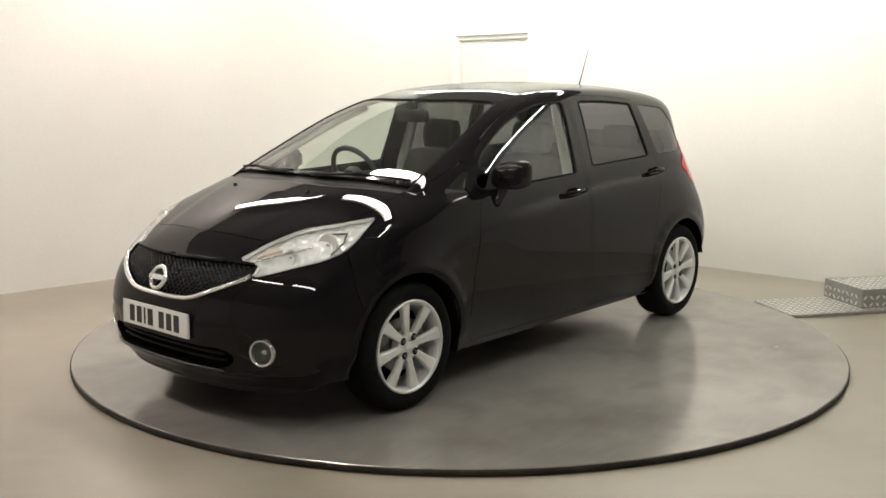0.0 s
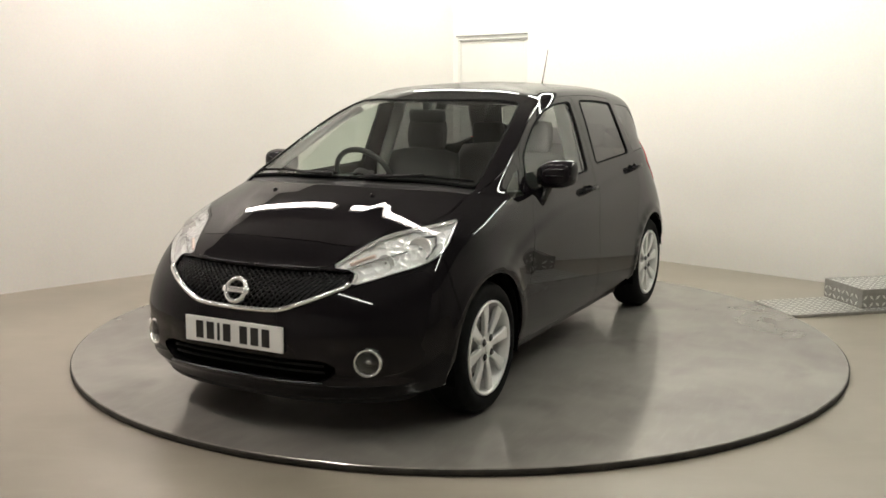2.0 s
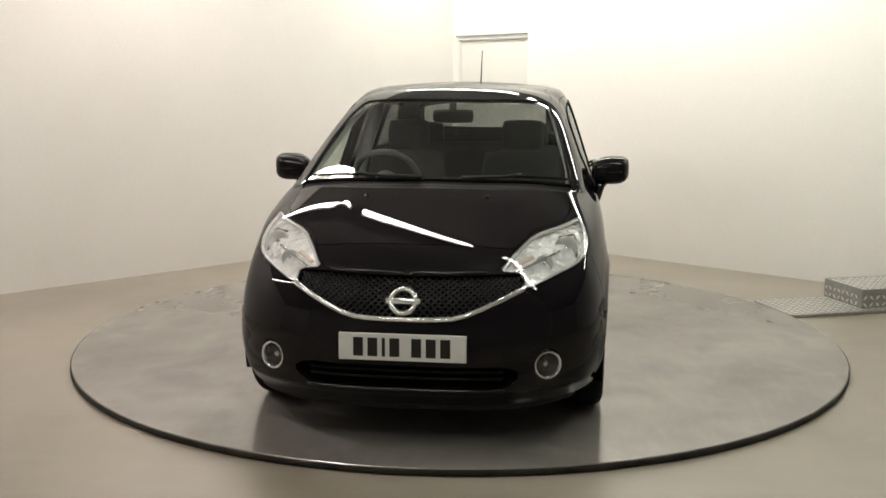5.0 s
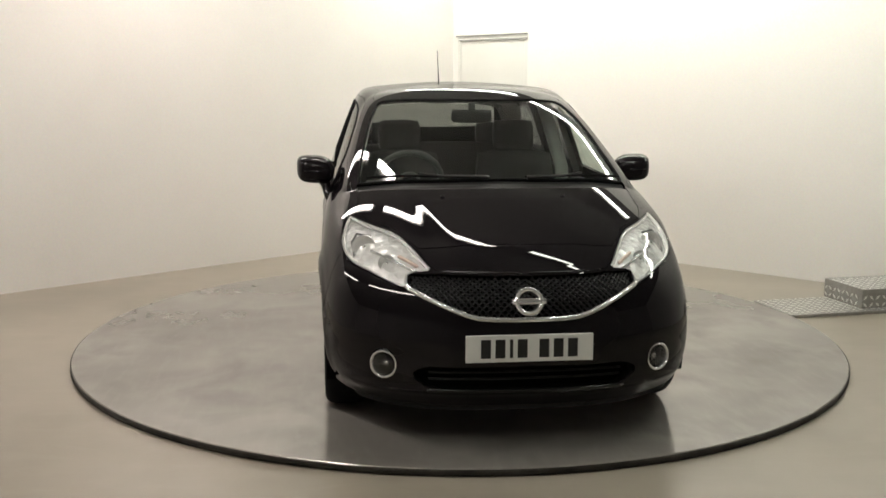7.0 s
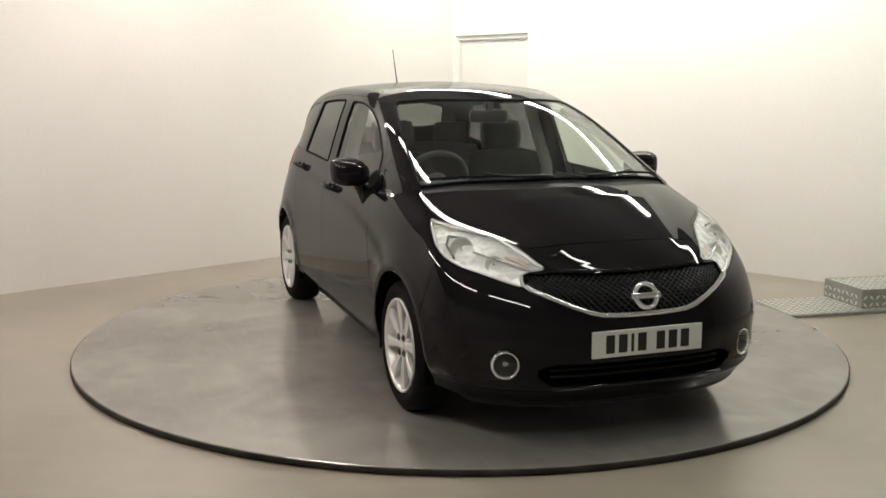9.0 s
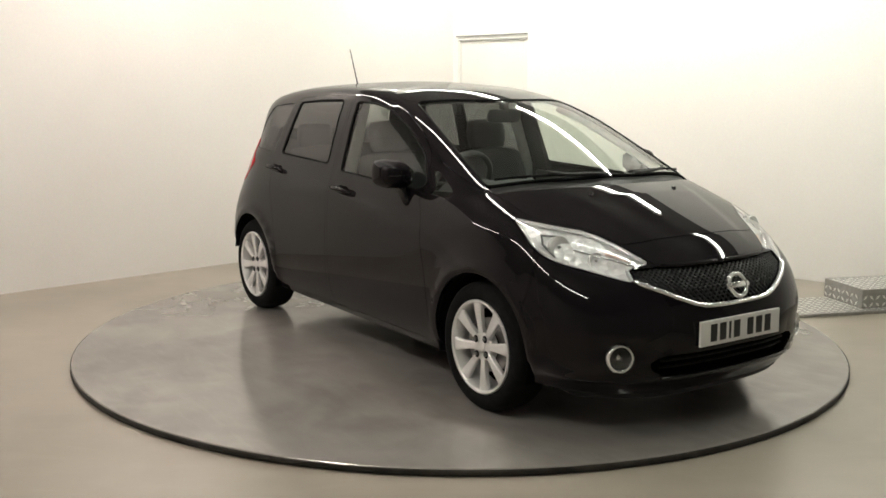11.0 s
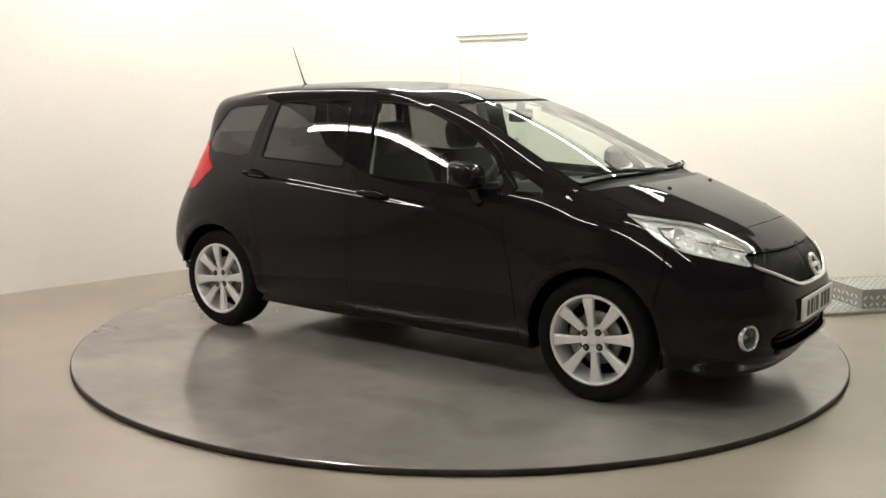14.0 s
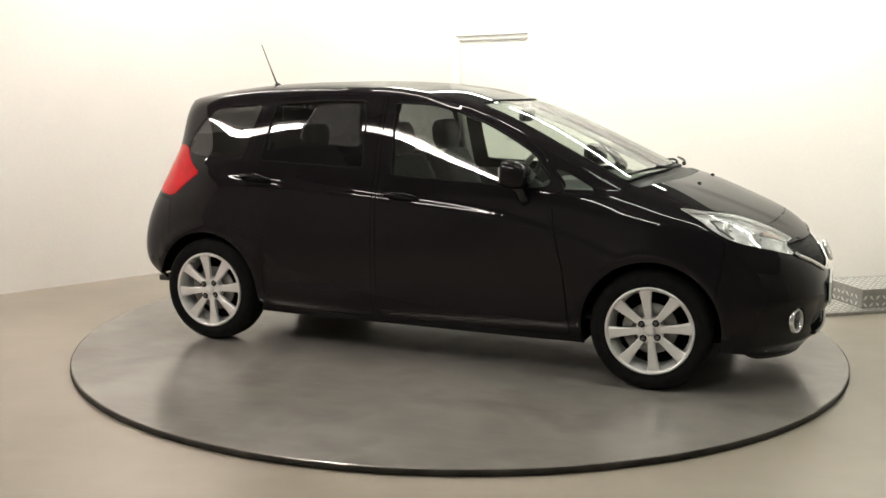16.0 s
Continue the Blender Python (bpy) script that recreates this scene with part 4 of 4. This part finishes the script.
for s in (1, -1):
    fog_lamp(s)
    mirror(s)
    handle(s, -0.05, .905, FD[s])
    handle(s, -0.975, .967, RD[s])

# wipers, aerial, washer jets
for s, u0, u1 in ((1, 0.55, 2.85), (-1, 0.15, 2.7)):
    wp = empty("wiper")
    wp.parent = car
    place_part(wp)
    us = np.linspace(u0, u1, 14)
    bm = bmesh.new()
    tube(bm, [on_skin(u, 7.05 + 0.12 * (u - u0) / (u1 - u0), s, 0.012) for u in us], 0.0065, 6)
    part("blade", bm, MAT["rubber"], wp)
    bm = bmesh.new()
    tube(bm, [on_skin(u0 + (u1 - u0) * k, 6.45 + 1.1 * k, s, 0.022 + 0.012 * math.sin(3 * k)) for k in np.linspace(0, 0.55, 8)], [0.012, 0.011, 0.009, 0.008, 0.007, 0.007, 0.006, 0.006], 6)
    part("arm", bm, MAT["plastic"], wp)
for s in (1, -1):
    bm = bmesh.new()
    q = on_skin(1.05, 5.72, s, 0.0)
    lathe(bm, [(0.012, -0.002), (0.011, 0.006), (0.006, 0.009), (0.0005, 0.01)], 12, m=Matrix.Translation(q))
    cpart("washer_jet", bm, MAT["gloss_black"])
aer = empty("aerial")
aer.parent = car
place_part(aer)
bm = bmesh.new()
lathe(bm, [(0.024, -0.01), (0.022, 0.006), (0.010, 0.016), (0.0005, 0.02)], 16, m=Matrix.Translation((-1.295, 0, 1.503)))
part("foot", bm, MAT["plastic"], aer)
bm = bmesh.new()
tube(bm, [(-1.30, 0, 1.51), (-1.34, 0, 1.60), (-1.41, 0, 1.765)], [0.0055, 0.0038, 0.0022], 8)
part("rod", bm, MAT["rubber"], aer)

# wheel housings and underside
# their near-black colour stands in for shade in the arches and under the car
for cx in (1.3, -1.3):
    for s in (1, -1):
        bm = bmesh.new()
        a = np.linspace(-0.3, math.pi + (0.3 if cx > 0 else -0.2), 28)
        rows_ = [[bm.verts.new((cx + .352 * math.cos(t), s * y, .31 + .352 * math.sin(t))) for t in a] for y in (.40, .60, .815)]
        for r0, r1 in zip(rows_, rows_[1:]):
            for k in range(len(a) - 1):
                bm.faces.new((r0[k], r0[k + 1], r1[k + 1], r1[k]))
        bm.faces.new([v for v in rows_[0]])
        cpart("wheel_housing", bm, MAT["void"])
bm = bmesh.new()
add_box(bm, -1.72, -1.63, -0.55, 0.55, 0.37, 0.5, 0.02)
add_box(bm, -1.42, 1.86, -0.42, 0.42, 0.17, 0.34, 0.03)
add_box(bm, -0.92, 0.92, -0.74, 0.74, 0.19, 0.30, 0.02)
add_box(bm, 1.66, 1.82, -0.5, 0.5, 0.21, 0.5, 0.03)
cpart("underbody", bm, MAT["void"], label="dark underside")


# ---- wheels: black tyre, silver eight-spoke alloy rim ----
def wheel(cx, s):
    w = empty("wheel")
    w.parent = car
    w.matrix_basis = Matrix.Translation((cx + CAR_AT[0], s * 0.822 + CAR_AT[1], 0.305)) @ Matrix.Rotation(-s * math.pi / 2, 4, "X") @ Matrix.Rotation(radians(8), 4, "Z")
    bm = bmesh.new()
    lathe(bm, [(0.214, -0.17), (0.27, -0.188), (0.296, -0.178), (0.3045, -0.155), (0.3055, -0.1), (0.3045, -0.04), (0.297, -0.018), (0.285, -0.004), (0.268, 0.004), (0.245, 0.003), (0.228, -0.003), (0.219, -0.012)], 64)
    part("tyre", bm, MAT["rubber"], w, "black rubber tyre")
    bm = bmesh.new()
    # lip and barrel
    lathe(bm, [(0.205, -0.006), (0.210, 0.002), (0.217, 0.004), (0.222, -0.002), (0.221, -0.012), (0.214, -0.02), (0.204, -0.03), (0.196, -0.06), (0.190, -0.16), (0.186, -0.16), (0.190, -0.06), (0.197, -0.028), (0.205, -0.006)], 64)
    # spokes: each a tapering beam, broad at the lip
    for k in range(8):
        rot = Matrix.Rotation(2 * math.pi * k / 8, 4, "Z")
        prev = None
        for r, hw, z in ((0.034, 0.016, -0.020), (0.062, 0.0165, -0.016), (0.10, 0.0185, -0.011), (0.15, 0.023, -0.007), (0.185, 0.028, -0.006), (0.207, 0.034, -0.006)):
            ring = [bm.verts.new(rot @ Vector(q)) for q in ((r, -hw, z - 0.022), (r, -hw, z - 0.004), (r, -hw * 0.72, z), (r, hw * 0.72, z), (r, hw, z - 0.004), (r, hw, z - 0.022))]
            if prev:
                for j in range(6):
                    bm.faces.new((prev[j], ring[j], ring[(j + 1) % 6], prev[(j + 1) % 6]))
            prev = ring
    lathe(bm, [(0.03, -0.014), (0.048, -0.016), (0.066, -0.020), (0.070, -0.03), (0.070, -0.06)], 32)
    bmesh.ops.recalc_face_normals(bm, faces=bm.faces)
    rim = part("rim", bm, MAT["alloy"], w, "silver eight-spoke alloy rim", smooth=False)
    for f in rim.data.polygons:
        f.use_smooth = len(f.vertices) == 4 and f.center.xy.length > 0.19
    bm = bmesh.new()
    lathe(bm, [(0.0005, -0.008), (0.02, -0.009), (0.027, -0.012), (0.029, -0.02)], 24)
    part("hub_cap", bm, MAT["alloy"], w, "round silver hub cap")
    for k in range(4):
        a = 2 * math.pi * (k + 0.5) / 4
        bm = bmesh.new()
        rr = lathe(bm, [(0.0105, -0.02), (0.0105, -0.006), (0.008, -0.003), (0.0005, -0.003)], 6, m=Matrix.Translation((0.05 * math.cos(a), 0.05 * math.sin(a), 0)))
        part("wheel_nut", bm, MAT["smoke"], w, smooth=False)
        # a flat near-black ring paints the shade of a recess round the nut
        bm = bmesh.new()
        lathe(bm, [(0.010, -0.0118), (0.0175, -0.0118)], 14, m=Matrix.Translation((0.05 * math.cos(a), 0.05 * math.sin(a), 0)))
        part("nut_shade_ring", bm, MAT["void"], w)
    bm = bmesh.new()
    lathe(bm, [(0.06, -0.075), (0.075, -0.07), (0.128, -0.07), (0.13, -0.078), (0.06, -0.08)], 40)
    part("brake_disc", bm, MAT["steel"], w, "grey steel brake disc")
    bm = bmesh.new()
    for t in np.linspace(2.6, 3.6, 5):
        add_box(bm, -0.025, 0.025, -0.03, 0.03, -0.1, -0.045, 0.006, m=Matrix.Rotation(t, 4, "Z") @ Matrix.Translation((0.115, 0, 0)))
    part("brake_caliper", bm, MAT["steel"], w)
    bm = bmesh.new()
    lathe(bm, [(0.0005, -0.12), (0.19, -0.12)], 32)
    part("brake_shield", bm, MAT["void"], w)
    return w


for cx in (1.3, -1.3):
    for s in (1, -1):
        wheel(cx, s)

# ---- cabin ----
panel("headlining", [(0, 9.75), (2.6, 9.85), (4.5, 10.3), (9.5, 10.3), (10.6, 10.2), (12, 10.2), (12, 12), (0, 12)], MAT["lining"], offset=-0.04, thick=0, gap=0, join=True, label="pale grey roof lining")
DASH_U = np.linspace(-3.1, 3.1, 31)
bm = bmesh.new()
rows_ = []
for v_in, dz, dx in ((7.0, -0.03, 0.0), (7.0, -0.035, -0.25), (7.0, -0.05, -0.42), (7.0, -0.11, -0.47), (7.0, -0.30, -0.44), (7.0, -0.55, -0.40)):
    r = []
    for u in DASH_U:
        p = on_skin(abs(u), v_in, 1 if u >= 0 else -1, -0.02)
        f = min(1.0, -dx / 0.45)
        r.append(bm.verts.new((p.x * (1 - f) + 1.1 * f + dx, p.y * (1 + 0.06 * f), (p.z * (1 - f) + 1.02 * f) + dz + (0.035 if (u < -0.7 and u > -2.6 and -0.47 < dx < -0.2) else 0))))
    rows_.append(r)
for r0, r1 in zip(rows_, rows_[1:]):
    for k in range(len(r0) - 1):
        bm.faces.new((r0[k], r0[k + 1], r1[k + 1], r1[k]))
cpart("dashboard", bm, MAT["trim"], label="dark grey moulded dashboard")
sw = empty("steering_wheel")
sw.parent = car
place_part(sw)
SM = Matrix.Translation((0.50, -0.36, 0.985)) @ Matrix.Rotation(radians(-62), 4, "Y")
bm = bmesh.new()
tube(bm, [SM @ Vector((0.18 * math.cos(a), 0.18 * math.sin(a), 0)) for a in np.linspace(0, 2 * math.pi, 40, endpoint=False)], 0.016, 8, closed=True)
part("wheel_rim", bm, MAT["trim"], sw)
bm = bmesh.new()
for a in (0.2, math.pi - 0.2, -math.pi / 2):
    tube(bm, [SM @ Vector((0, 0, -0.02)), SM @ Vector((0.175 * math.sin(a + math.pi / 2) * 0, 0.175 * math.cos(a), 0.0)) if abs(math.cos(a)) > 0.1 else SM @ Vector((-0.175, 0, 0))], 0.02, 6, flat=0.5)
lathe(bm, [(0.0005, 0.012), (0.05, 0.008), (0.065, -0.01), (0.06, -0.05)], 24, m=SM)
part("hub", bm, MAT["trim"], sw)
bm = bmesh.new()
tube(bm, [SM @ Vector((0, 0, -0.04)), SM @ Vector((0, 0, -0.3))], 0.04, 12)
part("column", bm, MAT["trim"], sw)


def cushion(bm, size, m, puff=0.25):
    """A padded block: a bulged box with rounded edges."""
    tmp = bmesh.new()
    bmesh.ops.create_cube(tmp, size=1.0)
    bmesh.ops.subdivide_edges(tmp, edges=tmp.edges[:], cuts=4, use_grid_fill=True)
    copy_of = {v: bm.verts.new(v.co) for v in tmp.verts}
    for f in tmp.faces:
        bm.faces.new([copy_of[v] for v in f.verts])
    allv = list(copy_of.values())
    tmp.free()
    for v in allv:
        q = v.co
        k = 1 - puff * 0.5 * (abs(2 * q.x) ** 3 * abs(2 * q.y) ** 3 + abs(2 * q.y) ** 3 * abs(2 * q.z) ** 3 + abs(2 * q.x) ** 3 * abs(2 * q.z) ** 3) / 1.6
        v.co = m @ Vector((q.x * size[0] * k, q.y * size[1] * k, q.z * size[2] * k))


def seat(y):
    st = empty("front_seat")
    st.parent = car
    place_part(st)
    bm = bmesh.new()
    cushion(bm, (0.52, 0.50, 0.18), Matrix.Translation((0.20, y, 0.48)) @ Matrix.Rotation(radians(-8), 4, "Y"))
    part("seat_base", bm, MAT["fabric"], st)
    bm = bmesh.new()
    cushion(bm, (0.16, 0.50, 0.66), Matrix.Translation((-0.15, y, 0.79)) @ Matrix.Rotation(radians(-16), 4, "Y"))
    part("backrest", bm, MAT["fabric"], st)
    bm = bmesh.new()
    cushion(bm, (0.10, 0.26, 0.19), Matrix.Translation((-0.26, y, 1.20)) @ Matrix.Rotation(radians(-8), 4, "Y"))
    part("headrest", bm, MAT["fabric"], st)
    for d in (-0.06, 0.06):
        bm = bmesh.new()
        tube(bm, [(-0.22, y + d, 1.04), (-0.255, y + d, 1.17)], 0.007, 6)
        part("headrest_post", bm, MAT["steel"], st)


for y in (-0.36, 0.36):
    seat(y)
bench = empty("rear_seat")
bench.parent = car
place_part(bench)
bm = bmesh.new()
cushion(bm, (0.50, 1.24, 0.18), Matrix.Translation((-0.80, 0, 0.52)))
part("seat_base", bm, MAT["fabric"], bench)
bm = bmesh.new()
cushion(bm, (0.16, 1.24, 0.60), Matrix.Translation((-1.12, 0, 0.82)) @ Matrix.Rotation(radians(-20), 4, "Y"))
part("backrest", bm, MAT["fabric"], bench)
for y in (-0.38, 0.38):
    bm = bmesh.new()
    cushion(bm, (0.09, 0.24, 0.16), Matrix.Translation((-1.23, y, 1.17)))
    part("headrest", bm, MAT["fabric"], bench)
bm = bmesh.new()
add_box(bm, -1.75, 1.3, -0.7, 0.7, 0.31, 0.34)
cpart("cabin_floor", bm, MAT["fabric"])
bm = bmesh.new()
add_box(bm, 0.12, 0.16, -0.02, 0.02, 1.36, 1.42, 0.004, m=Matrix.Translation((0.26, 0, -0.01)))
cushion(bm, (0.035, 0.23, 0.075), Matrix.Translation((0.40, 0, 1.335)) @ Matrix.Rotation(radians(12), 4, "Y"))
cpart("rear_view_mirror", bm, MAT["plastic"], label="black interior mirror on the windscreen")
for s in (1, -1):
    for nm, x0, x1, zt in (("door_card", -0.18, 0.80, 0.96), ("rear_door_card", -0.95, -0.24, 0.99)):
        bm = bmesh.new()
        add_box(bm, x0, x1, min(s * .715, s * .735), max(s * .715, s * .735), 0.32, zt, 0.008)
        cpart("door_card", bm, MAT["trim"])
    bm = bmesh.new()
    tube(bm, [(-0.2, s * 0.70, 0.4), (-0.205, s * 0.665, 1.0), (-0.24, s * 0.545, 1.40)], 0.042, 8, flat=0.5)
    cpart("pillar_trim", bm, MAT["lining"], label="pale grey pillar trim")
    bm = bmesh.new()
    tube(bm, [on_skin(3.55, v, s, -0.045) for v in np.linspace(7.2, 9.7, 8)], 0.032, 8, flat=0.6)
    cpart("pillar_trim", bm, MAT["lining"])


def motions():
    rows = []
    for t, a in ((0, -130.18), (2, -116.82), (4, -103.25), (6, -89.54), (8, -75.76), (10, -61.97), (12, -48.24), (14, -34.65), (16, -21.25)):
        rows.append((t, pose(0, 0, 0, 0, 0, a)))
    walk(car, rows)
    walk(turntable, rows)


motions()
